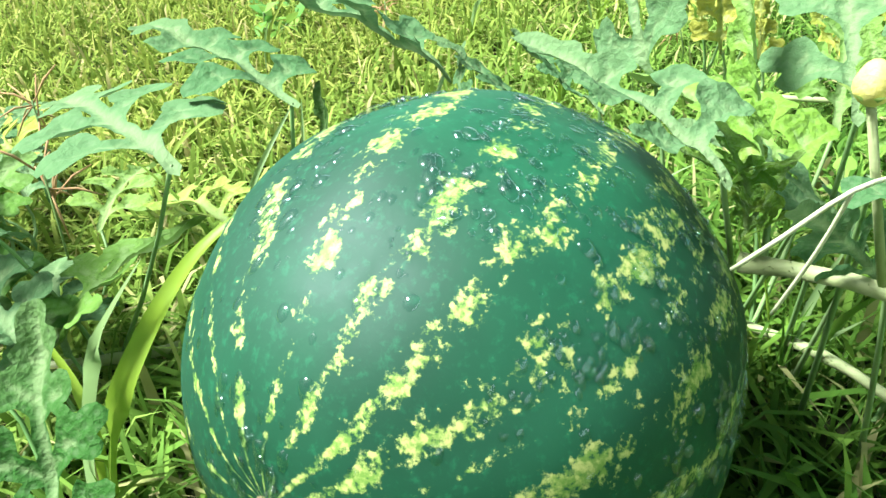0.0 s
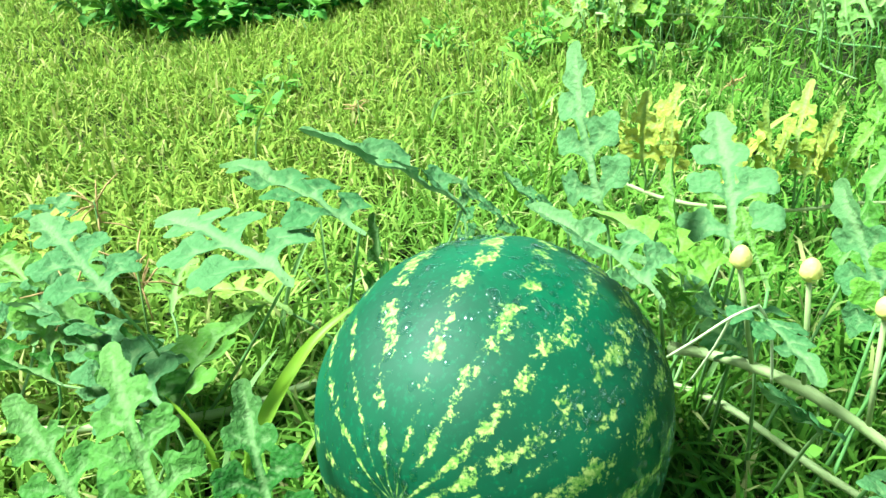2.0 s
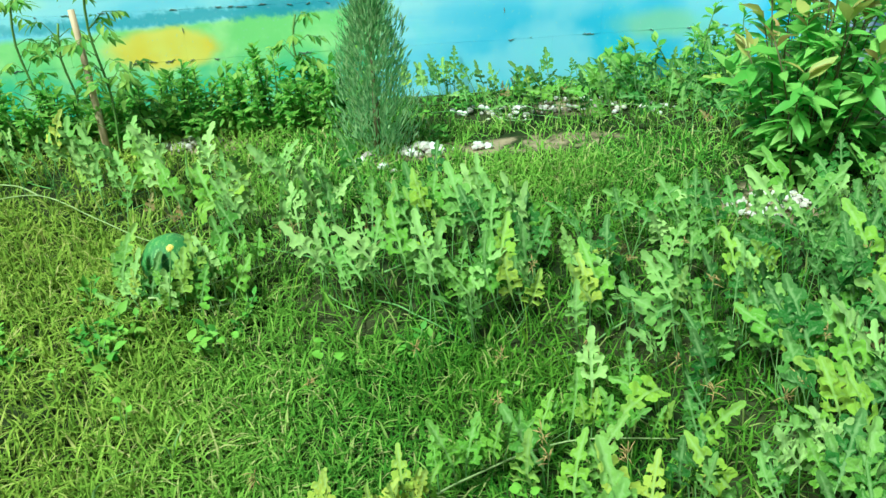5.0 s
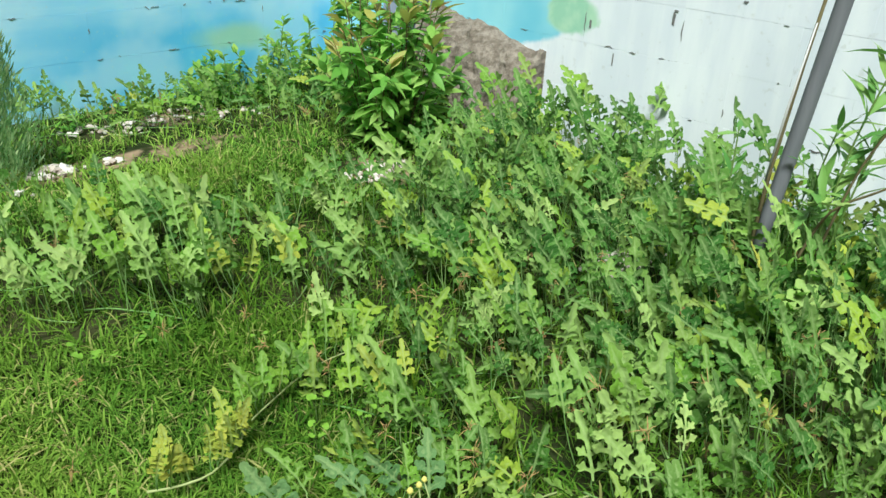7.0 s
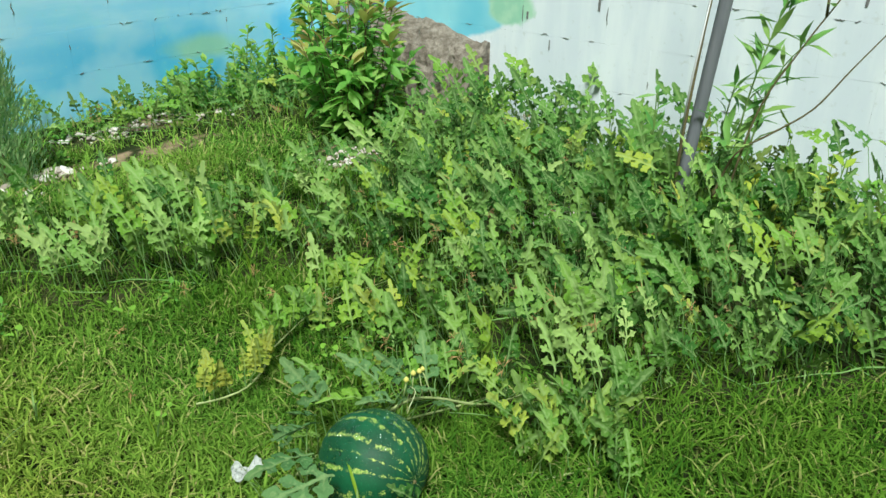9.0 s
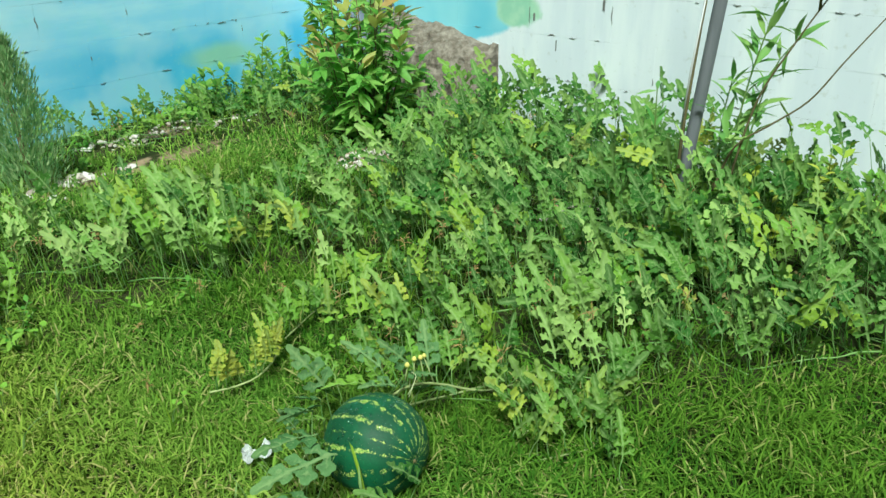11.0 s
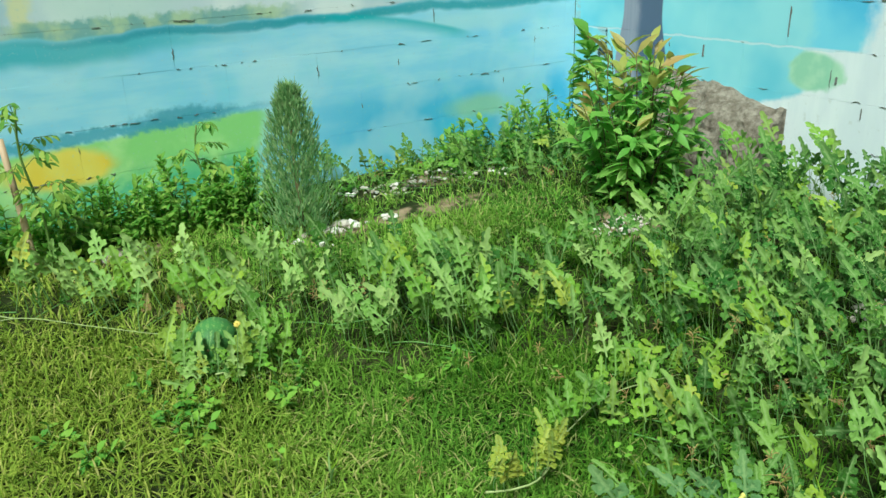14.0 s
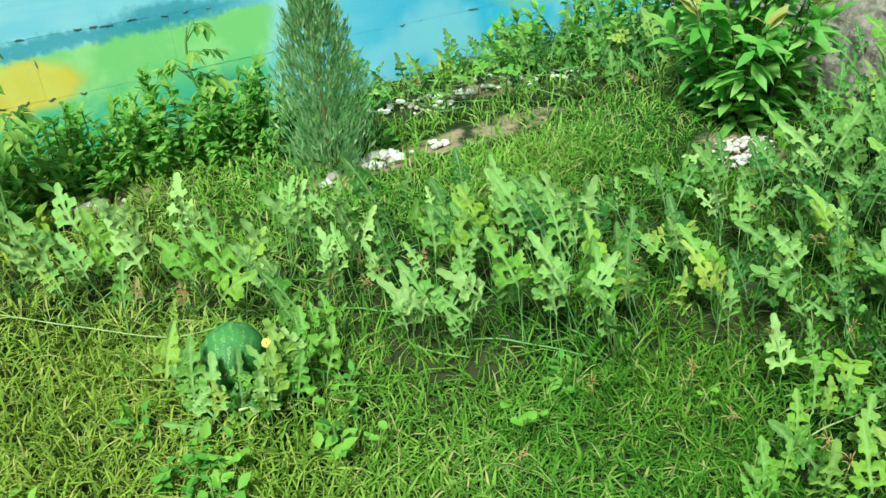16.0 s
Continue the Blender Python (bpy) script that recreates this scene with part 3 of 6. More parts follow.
def add_leaf(vine, foot, top, tip, shapes, r, face=None):
    """A leaf on its stalk: foot on the vine, top of the stalk, tip of the blade."""
    foot, top, tip = Vector(foot), Vector(top), Vector(tip)
    along = tip - top
    face = face or Vector((-0.40 + r.uniform(-0.5, 0.5), -0.60 + r.uniform(-0.5, 0.5), 0.75))
    m = frame_of(along, face)
    m.translation = top
    size = along.length
    leaf = part_of("leaf", shapes[r.randrange(len(shapes))], None, vine)
    leaf.matrix_world = m @ Matrix.Diagonal((size * r.choice((-1, 1)), size, size, 1))
    stalk = part_of("petiole", PETIOLE_ME, None, leaf)
    w = top - foot
    q = Vector((0, 0, 1)).rotation_difference(w.normalized()).to_matrix().to_4x4()
    q.translation = foot
    stalk.matrix_world = q @ Matrix.Diagonal((0.045, 0.045, w.length, 1))
    stalk.matrix_parent_inverse = Matrix.Identity(4)
    stalk.matrix_basis = leaf.matrix_world.inverted() @ stalk.matrix_world
    return leaf


def grow_leaf(vine, foot, r, shapes, height=0.1, size=0.1, heading=None, up=None):
    """A leaf of chance shape on a stalk that stands up from the vine."""
    a = heading if heading is not None else r.gauss(2.7, 1.15)
    a += r.uniform(-0.3, 0.3)
    lean = Vector((math.cos(a), math.sin(a), 0))
    foot = Vector(foot)
    top = foot + lean * height * r.uniform(0.05, 0.5) + Vector((0, 0, height * r.uniform(0.75, 1.25)))
    up = up or r.choice((1.2, 1.8, 2.3, 2.8, 3.4) if foot.x < 0.9 else (0.4, 0.8, 1.2, 1.6, 2.0, 2.4, 3.0)) * r.uniform(0.75, 1.25)
    tip = top + (lean + Vector((0, 0, up))).normalized() * size * r.uniform(0.75, 1.25)
    return add_leaf(vine, foot, top, tip, shapes, r)


def hairs(points, radius, r, count, length=0.004):
    """Fine bristles round a stem."""
    out = []
    for _ in range(count):
        i = r.randrange(len(points) - 1)
        p = Vector(points[i]).lerp(Vector(points[i + 1]), r.random())
        way = (Vector(points[i + 1]) - Vector(points[i])).normalized()
        d = Vector((r.gauss(0, 1), r.gauss(0, 1), r.gauss(0, 1)))
        d = (d - way * d.dot(way)).normalized()
        q = d.cross(way) * 0.00025
        a, b = p + d * radius * 0.9, p + d * (radius + length * r.uniform(0.5, 1))
        out.append(([a - q, a + q, b], [(0, 1, 2)]))
    return out


def vine(line, radius, label, r, group="watermelon vines", bristles=0, skin=None):
    pts = smooth_line(line, 0.02)
    root = thing("watermelon_vine", pts[0], label, "vine", group)
    m = Matrix.Translation(pts[0])
    n = len(pts)
    own = [p - pts[0] for p in pts]
    radii = [radius * (1 - 0.55 * i / n) * (1 + 0.25 * (i % 4 == 0)) for i in range(n)]
    tube("stem", own, radii, skin or STEM, root, sides=6, extra=hairs(own, radius, r, bristles) if bristles else None)
    return root, pts


def child_fix(root):
    """Children were placed in the world: takes the root's own place out of them."""
    inv = root.matrix_basis.inverted()
    for ob in root.children:
        if not ob.name.startswith("stem"):
            ob.matrix_basis = inv @ ob.matrix_basis


R = random.Random(11)
LIE = GROUND + 0.030        # how high the vines lie in the grass


def on_grass(line, lift=0.0):
    return [(x, y, LIE + rise(x, y) + lift + 0.012 * noise.noise((x * 9, y * 9, 3))) for x, y in line]


# vine that carries the first melon
va, pts = vine([(-0.42, 0.25, LIE), (-0.106, 0.375, LIE + 0.004), (0.035, 0.469, LIE + 0.006), (0.081, 0.535, LIE + 0.008), (0.18, 0.66, LIE), (0.346, 0.655, LIE + 0.015), (0.447, 0.599, LIE + 0.02), (0.62, 0.54, LIE), (0.78, 0.48, LIE)],
               0.0042, "pale hairy watermelon vine running behind the melon", R, bristles=900)
near = [  # foot, top of stalk, tip, kind
    ((0.285, 0.665, LIE), (0.268, 0.672, 0.098), (0.212, 0.690, 0.215), SILVER),
    ((0.350, 0.655, LIE), (0.376, 0.600, 0.118), (0.345, 0.668, 0.200), SILVER),
    ((0.130, 0.560, LIE), (0.180, 0.610, 0.108), (0.085, 0.565, 0.188), SILVER),
    ((0.090, 0.545, LIE), (0.135, 0.545, 0.108), (0.000, 0.575, 0.152), SILVER),
    ((0.026, 0.471, LIE), (0.125, 0.478, 0.100), (-0.040, 0.505, 0.138), SILVER),
    ((0.020, 0.465, LIE), (0.022, 0.422, 0.086), (-0.085, 0.438, 0.142), SILVER),
    ((-0.030, 0.440, LIE), (-0.002, 0.440, 0.038), (-0.125, 0.425, 0.062), SILVER),
    ((0.180, 0.640, LIE), (0.162, 0.650, 0.058), (0.140, 0.665, 0.108), SILVER),
    ((0.250, 0.655, LIE), (0.243, 0.660, 0.080), (0.180, 0.665, 0.116), SILVER),
    ((0.330, 0.640, LIE), (0.352, 0.530, 0.116), (0.272, 0.562, 0.164), SILVER),
    ((0.370, 0.620, LIE), (0.392, 0.545, 0.118), (0.445, 0.495, 0.126), SILVER),
    ((0.120, 0.352, LIE), (0.158, 0.336, 0.030), (0.088, 0.358, 0.112), OLD),
    ((0.215, 0.372, LIE), (0.226, 0.348, 0.038), (0.176, 0.378, 0.104), OLD),
    ((0.075, 0.330, LIE), (0.085, 0.335, -0.020), (-0.010, 0.360, 0.045), OLD),
    ((0.240, 0.655, LIE), (0.200, 0.670, 0.060), (0.135, 0.672, 0.120), SILVER),
    ((0.320, 0.660, LIE), (0.360, 0.625, 0.070), (0.275, 0.655, 0.135), YOUNG),
    ((0.360, 0.645, LIE), (0.385, 0.610, 0.060), (0.330, 0.590, 0.125), SILVER),
    ((0.400, 0.600, LIE), (0.400, 0.565, 0.070), (0.375, 0.530, 0.125), SILVER),
    ((0.420, 0.590, LIE), (0.440, 0.545, 0.050), (0.405, 0.500, 0.100), SILVER),
    ((0.440, 0.600, LIE), (0.470, 0.600, 0.080), (0.420, 0.640, 0.165), SILVER),
    ((0.460, 0.590, LIE), (0.500, 0.570, 0.070), (0.520, 0.600, 0.180), SILVER),
    ((0.480, 0.580, LIE), (0.490, 0.530, 0.040), (0.470, 0.470, 0.080), SILVER),
    ((0.520, 0.570, LIE), (0.540, 0.540, 0.060), (0.580, 0.500, 0.120), LEAVES),
    ((0.100, 0.580, LIE), (0.040, 0.560, 0.010), (-0.080, 0.580, 0.030), LEAVES),
    ((0.000, 0.450, LIE), (-0.060, 0.410, 0.000), (-0.190, 0.380, 0.040), LEAVES),
    ((-0.100, 0.380, LIE), (-0.130, 0.440, 0.000), (-0.210, 0.560, 0.030), LEAVES),
    ((0.330, 0.660, LIE), (0.345, 0.730, 0.060), (0.330, 0.800, 0.140), LEAVES),
    ((0.400, 0.630, LIE), (0.430, 0.690, 0.070), (0.440, 0.740, 0.170), LEAVES),
    ((0.330, 0.670, LIE), (0.320, 0.690, 0.030), (0.265, 0.735, 0.085), LEAVES),
    ((0.250, 0.665, LIE), (0.235, 0.640, 0.045), (0.165, 0.650, 0.080), LEAVES),
    ((0.110, 0.580, LIE), (0.160, 0.545, 0.040), (0.120, 0.570, 0.110), LEAVES),
    ((0.450, 0.620, LIE), (0.470, 0.710, 0.040), (0.415, 0.770, 0.110), LEAVES),
    ((0.700, 0.480, LIE), (0.720, 0.400, 0.030), (0.655, 0.440, 0.110), LEAVES),
    ((0.740, 0.470, LIE), (0.715, 0.300, 0.030), (0.650, 0.345, 0.110), LEAVES),
    ((0.560, 0.550, LIE), (0.565, 0.355, 0.030), (0.500, 0.400, 0.105), LEAVES),
    ((0.600, 0.530, LIE), (0.620, 0.440, 0.030), (0.560, 0.480, 0.115), LEAVES),
]
for k in range(22):
    x, y = R.uniform(-0.36, 0.12), R.uniform(0.38, 0.58)
    if (x - 0.26) ** 2 + (y - 0.517) ** 2 < 0.026 or (x - 0.105) ** 2 + (y - 0.72) ** 2 < 0.012:
        continue
    a = R.gauss(2.7, 0.7)
    s = R.uniform(0.08, 0.13)
    h = R.uniform(0.02, 0.06)
    top = (x + math.cos(a) * 0.03, y + math.sin(a) * 0.03, LIE + h)
    near.append(((x, y, LIE), top, (top[0] + math.cos(a) * s, top[1] + math.sin(a) * s, LIE + h + R.uniform(0.0, 0.06)), R.choice((LEAVES, SILVER, LEAVES))))
for foot, top, tip, kind in near:
    way = Vector(tip) - Vector(top)
    if top[1] < 0.36 and tip[1] < 0.42:
        turned = Vector((-way.x, -way.y - 0.03, 0.02))
    elif way.z > 0.75 * way.length:
        turned = None
    else:
        turned = Vector((R.uniform(-0.25, 0.35), R.uniform(-0.20, 0.45), 1.0))
    add_leaf(va, foot, top, tip, kind, R, turned)
child_fix(va)

# short shoot with the buds, over the first vine
vb, pts = vine([(0.352, 0.560, 0.070), (0.390, 0.556, 0.075), (0.430, 0.552, 0.070), (0.480, 0.545, 0.050), (0.530, 0.540, 0.020), (0.650, 0.500, LIE), (0.820, 0.430, LIE)],
               0.0036, "young watermelon shoot with round yellow buds", R, bristles=500)
for foot, top, tip, kind in (((0.360, 0.560, 0.072), (0.352, 0.575, 0.105), (0.330, 0.600, 0.175), YOUNG), ((0.400, 0.556, 0.073), (0.398, 0.585, 0.110), (0.372, 0.600, 0.150), YOUNG),
                             ((0.450, 0.550, 0.062), (0.455, 0.580, 0.105), (0.470, 0.600, 0.175), YOUNG), ((0.500, 0.543, 0.040), (0.520, 0.560, 0.080), (0.545, 0.580, 0.150), LEAVES),
                             ((0.600, 0.520, 0.0), (0.610, 0.540, 0.06), (0.640, 0.560, 0.145), LEAVES), ((0.700, 0.480, LIE), (0.700, 0.490, 0.06), (0.730, 0.500, 0.150), LEAVES)):
    add_leaf(vb, foot, top, tip, kind, R)
child_fix(vb)

# other vines laid by hand: across the turf, to the second melon, along the far lawn
SPECIAL = (
    ([(0.165, 0.992), (0.205, 0.974), (0.240, 0.962), (0.282, 0.955), (0.358, 0.990), (0.420, 1.040), (0.515, 1.080), (0.605, 1.106), (0.72, 1.12), (0.9, 1.08)], YELLOW, 0.018, 0.078, 0.040, 0.034, "pale watermelon runner with small yellowish leaves on the lawn"),
    ([(-0.180, 1.800), (-0.125, 1.796), (-0.06, 1.824), (0.0, 1.864), (0.06, 1.92), (0.14, 1.97)], YOUNG, 0.030, 0.055, 0.035, 0.035, "watermelon runner in front of the second melon"),
    ([(-1.46, 2.912), (-1.20, 2.70), (-1.018, 2.566), (-0.804, 2.481), (-0.605, 2.503), (-0.397, 2.313), (-0.222, 2.138), (-0.10, 2.10)], LEAVES, 0.11, 0.085, 0.07, 0.02, "long watermelon runner along the lawn's far edge"),
    ([(-0.605, 2.503), (-0.70, 2.60), (-0.85, 2.66), (-1.0, 2.68)], LEAVES, 0.07, 0.09, 0.08, 0.02, "watermelon side shoot with drooping leaves"),
    ([(0.50, 0.34), (0.60, 0.34), (0.70, 0.29), (0.80, 0.25), (0.92, 0.23), (1.05, 0.20)], LEAVES, 0.018, 0.115, 0.06, -0.015, "watermelon vine at the lawn's edge"),
    ([(0.47, 0.30), (0.56, 0.24), (0.64, 0.20), (0.70, 0.22), (0.78, 0.30)], LEAVES, 0.018, 0.110, 0.06, -0.015, "leafy watermelon vine beside the first melon"),
    ([(0.54, 0.06), (0.60, 0.12), (0.66, 0.17), (0.74, 0.19)], LEAVES, 0.020, 0.105, 0.05, -0.015, "short watermelon vine reaching into the lawn"),
)
taken = []
for line, shapes, gap_, size, tall, lift, label in SPECIAL:
    root, pts = vine(on_grass(line, lift), 0.0026, label, R, bristles=250)
    run = 0.0
    for i in range(1, len(pts) - 1):
        run += (pts[i] - pts[i - 1]).length
        if run > gap_:
            run = R.uniform(-0.02, 0.02)
            upright = shapes is YELLOW
            kind = YOUNG if upright and pts[i].x > 0.38 else shapes
            for _ in range(2 if kind is YELLOW else 1):
                grow_leaf(root, pts[i], R, kind, tall * R.uniform(0.6, 1.3), size * R.uniform(0.75, 1.2), R.choice((0.8, 2.2, 3.4, 4.6)), 4.0 if upright else None)
            taken.append(pts[i])
    child_fix(root)

# leaves that half hide the second melon
vc, pts = vine(on_grass([(-0.10, 1.80), (-0.04, 1.81), (0.03, 1.85), (0.08, 1.98)], -0.01), 0.0024, "watermelon vine wound round the second melon", R)
for foot, top, tip, kind in (((-0.25, 1.88, LIE), (-0.24, 1.86, 0.03), (-0.27, 1.90, 0.12), LEAVES), ((-0.18, 1.82, LIE), (-0.17, 1.82, 0.0), (-0.19, 1.83, 0.075), YOUNG), ((-0.08, 1.81, LIE), (-0.07, 1.81, 0.01), (-0.06, 1.82, 0.10), YOUNG),
                             ((0.0, 1.84, LIE), (0.0, 1.85, 0.04), (0.01, 1.88, 0.15), YOUNG), ((0.03, 1.88, LIE), (0.02, 1.92, 0.07), (-0.03, 1.95, 0.17), LEAVES), ((-0.28, 1.95, LIE), (-0.27, 1.97, 0.05), (-0.23, 2.02, 0.15), LEAVES),
                             ((0.05, 1.95, LIE), (0.04, 2.0, 0.08), (0.0, 2.05, 0.18), LEAVES), ((-0.22, 1.84, LIE), (-0.23, 1.83, -0.01), (-0.30, 1.82, 0.05), LEAVES), ((-0.12, 1.80, LIE), (-0.12, 1.79, 0.0), (-0.14, 1.78, 0.07), YOUNG), ((-0.20, 1.82, LIE), (-0.20, 1.81, 0.03), (-0.21, 1.82, 0.11), LEAVES), ((-0.10, 1.80, LIE), (-0.09, 1.80, 0.03), (-0.10, 1.81, 0.11), LEAVES), ((-0.05, 1.81, LIE), (-0.04, 1.82, 0.05), (-0.05, 1.84, 0.14), LEAVES), ((-0.26, 1.90, LIE), (-0.25, 1.88, 0.06), (-0.23, 1.90, 0.15), LEAVES),
                             ((-0.10, 1.78, LIE), (-0.115, 1.79, -0.005), (-0.135, 1.80, 0.085), YOUNG), ((-0.16, 1.79, LIE), (-0.165, 1.80, -0.01), (-0.215, 1.81, 0.065), YOUNG), ((-0.06, 1.79, LIE), (-0.055, 1.80, 0.005), (-0.030, 1.81, 0.105), YOUNG),
                             ((-0.21, 1.83, LIE), (-0.215, 1.83, 0.00), (-0.255, 1.85, 0.085), PALE), ((-0.02, 1.83, LIE), (-0.025, 1.84, 0.03), (-0.060, 1.85, 0.135), PALE), ((0.02, 1.82, LIE), (0.03, 1.83, 0.01), (0.075, 1.84, 0.095), YOUNG),
                             ((-0.09, 1.82, LIE), (-0.08, 1.825, 0.03), (-0.105, 1.845, 0.130), PALE), ((-0.03, 1.84, LIE), (-0.02, 1.85, 0.05), (-0.050, 1.87, 0.155), PALE), ((-0.14, 1.81, LIE), (-0.14, 1.815, 0.015), (-0.175, 1.835, 0.100), LEAVES),
                             ((-0.06, 1.80, LIE), (-0.065, 1.81, 0.00), (-0.085, 1.82, 0.085), YOUNG), ((-0.25, 1.86, LIE), (-0.24, 1.85, 0.02), (-0.225, 1.855, 0.120), PALE),
                             ((-0.17, 1.80, LIE), (-0.175, 1.80, 0.02), (-0.150, 1.825, 0.140), LEAVES), ((-0.09, 1.80, LIE), (-0.10, 1.80, 0.03), (-0.075, 1.83, 0.150), LEAVES), ((-0.21, 1.82, LIE), (-0.22, 1.82, 0.03), (-0.195, 1.85, 0.150), PALE), ((-0.13, 1.79, LIE), (-0.13, 1.79, 0.00), (-0.120, 1.80, 0.115), PALE),
                             ((-0.04, 1.83, LIE), (-0.05, 1.83, 0.05), (-0.070, 1.86, 0.175), LEAVES), ((-0.24, 1.86, LIE), (-0.245, 1.86, 0.06), (-0.225, 1.90, 0.175), LEAVES)):
    add_leaf(vc, foot, top, tip, kind, R, Vector((-0.25 + R.uniform(-0.3, 0.3), -1.0, 0.45)))
child_fix(vc)

# ---- the patch: many vines that fill its outline ----
PATCH = ((-1.0, 2.75), (-0.55, 2.42), (-0.25, 2.24), (0.0, 2.02), (0.10, 1.90), (0.22, 1.72), (0.34, 1.62), (0.52, 1.56), (0.69, 1.50), (0.82, 1.45), (0.95, 1.37), (0.88, 1.29), (0.76, 1.26), (0.67, 1.21), (0.60, 1.13), (0.56, 1.05), (0.60, 0.98), (0.64, 0.90), (0.56, 0.82), (0.50, 0.72), (0.48, 0.62), (0.60, 0.46), (0.74, 0.28),
         (0.92, 0.13), (1.13, 0.00), (1.31, -0.15), (1.6, -0.38), (2.0, -0.65), (2.42, -0.95), (2.48, 2.05), (2.1, 1.95), (1.7, 1.88), (1.45, 1.84), (1.27, 1.95), (0.99, 2.05), (0.75, 2.18), (0.50, 2.30), (0.2, 2.32), (-0.12, 2.44), (-0.42, 2.66))
STRIP = ((0.70, 3.02), (1.1, 2.90), (1.5, 2.72), (2.0, 2.45), (2.48, 2.40), (2.48, 3.30), (0.70, 3.33))


def inside(x, y, poly):
    hit = False
    for (x1, y1), (x2, y2) in zip(poly, poly[1:] + poly[:1]):
        if (y1 > y) != (y2 > y) and x < (x2 - x1) * (y - y1) / (y2 - y1) + x1:
            hit = not hit
    return hit


KEEP_OFF = [(0.26, 0.517, 0.13), (-0.135, 1.930, 0.075), (1.93, 2.28, 0.10)]


def fill(poly, want, apart, r, size, tall, more):
    """Vines that wander inside an outline until it holds that many leaves."""
    grid, nodes = {}, 0
    xs, ys = [p[0] for p in poly], [p[1] for p in poly]

    def free(x, y, own=()):
        cx, cy = int(x // apart), int(y // apart)
        for i in (-1, 0, 1):
            for j in (-1, 0, 1):
                for q in grid.get((cx + i, cy + j), ()):
                    if q not in own and (q[0] - x) ** 2 + (q[1] - y) ** 2 < apart ** 2:
                        return False
        return all((x - a) ** 2 + (y - b) ** 2 > c * c for a, b, c in KEEP_OFF)

    for q in taken:
        grid.setdefault((int(q.x // apart), int(q.y // apart)), []).append((q.x, q.y))
    for _ in range(9000):
        if nodes >= want:
            break
        x, y = r.uniform(min(xs), max(xs)), r.uniform(min(ys), max(ys))
        if not inside(x, y, poly) or not free(x, y):
            continue
        head = r.choice((3.9, 4.5, 5.2, 2.6, 0.6)) + r.uniform(-0.4, 0.4)
        line, own = [(x, y)], [(x, y)]
        while len(line) < 26:
            head += r.uniform(-0.35, 0.35)
            nx, ny = line[-1][0] + math.cos(head) * apart * 1.05, line[-1][1] + math.sin(head) * apart * 1.05
            if not inside(nx, ny, poly) or not free(nx, ny, own):
                break
            line.append((nx, ny))
            own.append((nx, ny))
        if len(line) < 3:
            continue
        for q in line:
            grid.setdefault((int(q[0] // apart), int(q[1] // apart)), []).append(q)
        root, pts = vine(on_grass(line, -0.008), 0.0026, "green watermelon vine with upright grey-green lobed leaves", r, skin=PETIOLE)
        downy = r.random() < 0.30           # a young vine, pale all along
        for q in line:
            chance = r.random()
            # growing tips in the west are pale and downy, the old growth by the white wall is dark
            age = q[0] + r.uniform(-0.45, 0.45)
            kind = YOUNG if chance < 0.09 else WITHERED if chance > 0.978 else YELLOW if chance > 0.955 else PALE if age < 0.55 or downy and age < 1.45 else OLD if age > 0.95 else LEAVES
            if kind is PALE and q[0] < 0.80 and q[1] < 1.12:
                kind = r.choice((OLD, LEAVES))
            grand = 0.45 if q[0] < 0.80 and q[1] < 1.12 else 1 + max(0.0, q[0] - 1.2) * 0.86 * (q[1] < 2.05)
            for _ in range(1 + (r.random() < more)):
                grow_leaf(root, (q[0] + r.uniform(-0.015, 0.015), q[1] + r.uniform(-0.015, 0.015), LIE + rise(*q)), r, kind, tall * grand * r.uniform(0.35, 1.5) * (0.35 if kind is WITHERED else 1), size * (1 + (grand - 1) * 0.15) * r.uniform(0.78, 1.22) * (0.5 if kind is WITHERED else 1))
                nodes += 1
        child_fix(root)


fill(PATCH, 1560, 0.066, R, 0.118, 0.094, 0.62)
fill(((1.05, 0.05), (1.35, -0.12), (2.42, -0.9), (2.46, 2.0), (1.5, 1.78), (1.2, 1.4), (1.0, 0.9)), 560, 0.061, R, 0.110, 0.090, 0.5)
fill(((-0.55, 2.45), (-0.25, 2.28), (0.0, 2.06), (0.36, 1.72), (0.6, 1.5), (0.85, 1.9), (0.5, 2.26), (0.2, 2.26), (-0.12, 2.42), (-0.42, 2.64)), 20, 0.054, R, 0.115, 0.086, 0.5)
fill(((1.48, 0.34), (1.82, 0.30), (1.80, 0.76), (1.50, 0.80)), 50, 0.060, R, 0.130, 0.150, 0.4)
fill(STRIP, 260, 0.070, R, 0.100, 0.075, 0.5)

# ---- shrubs, flowers and weeds ----


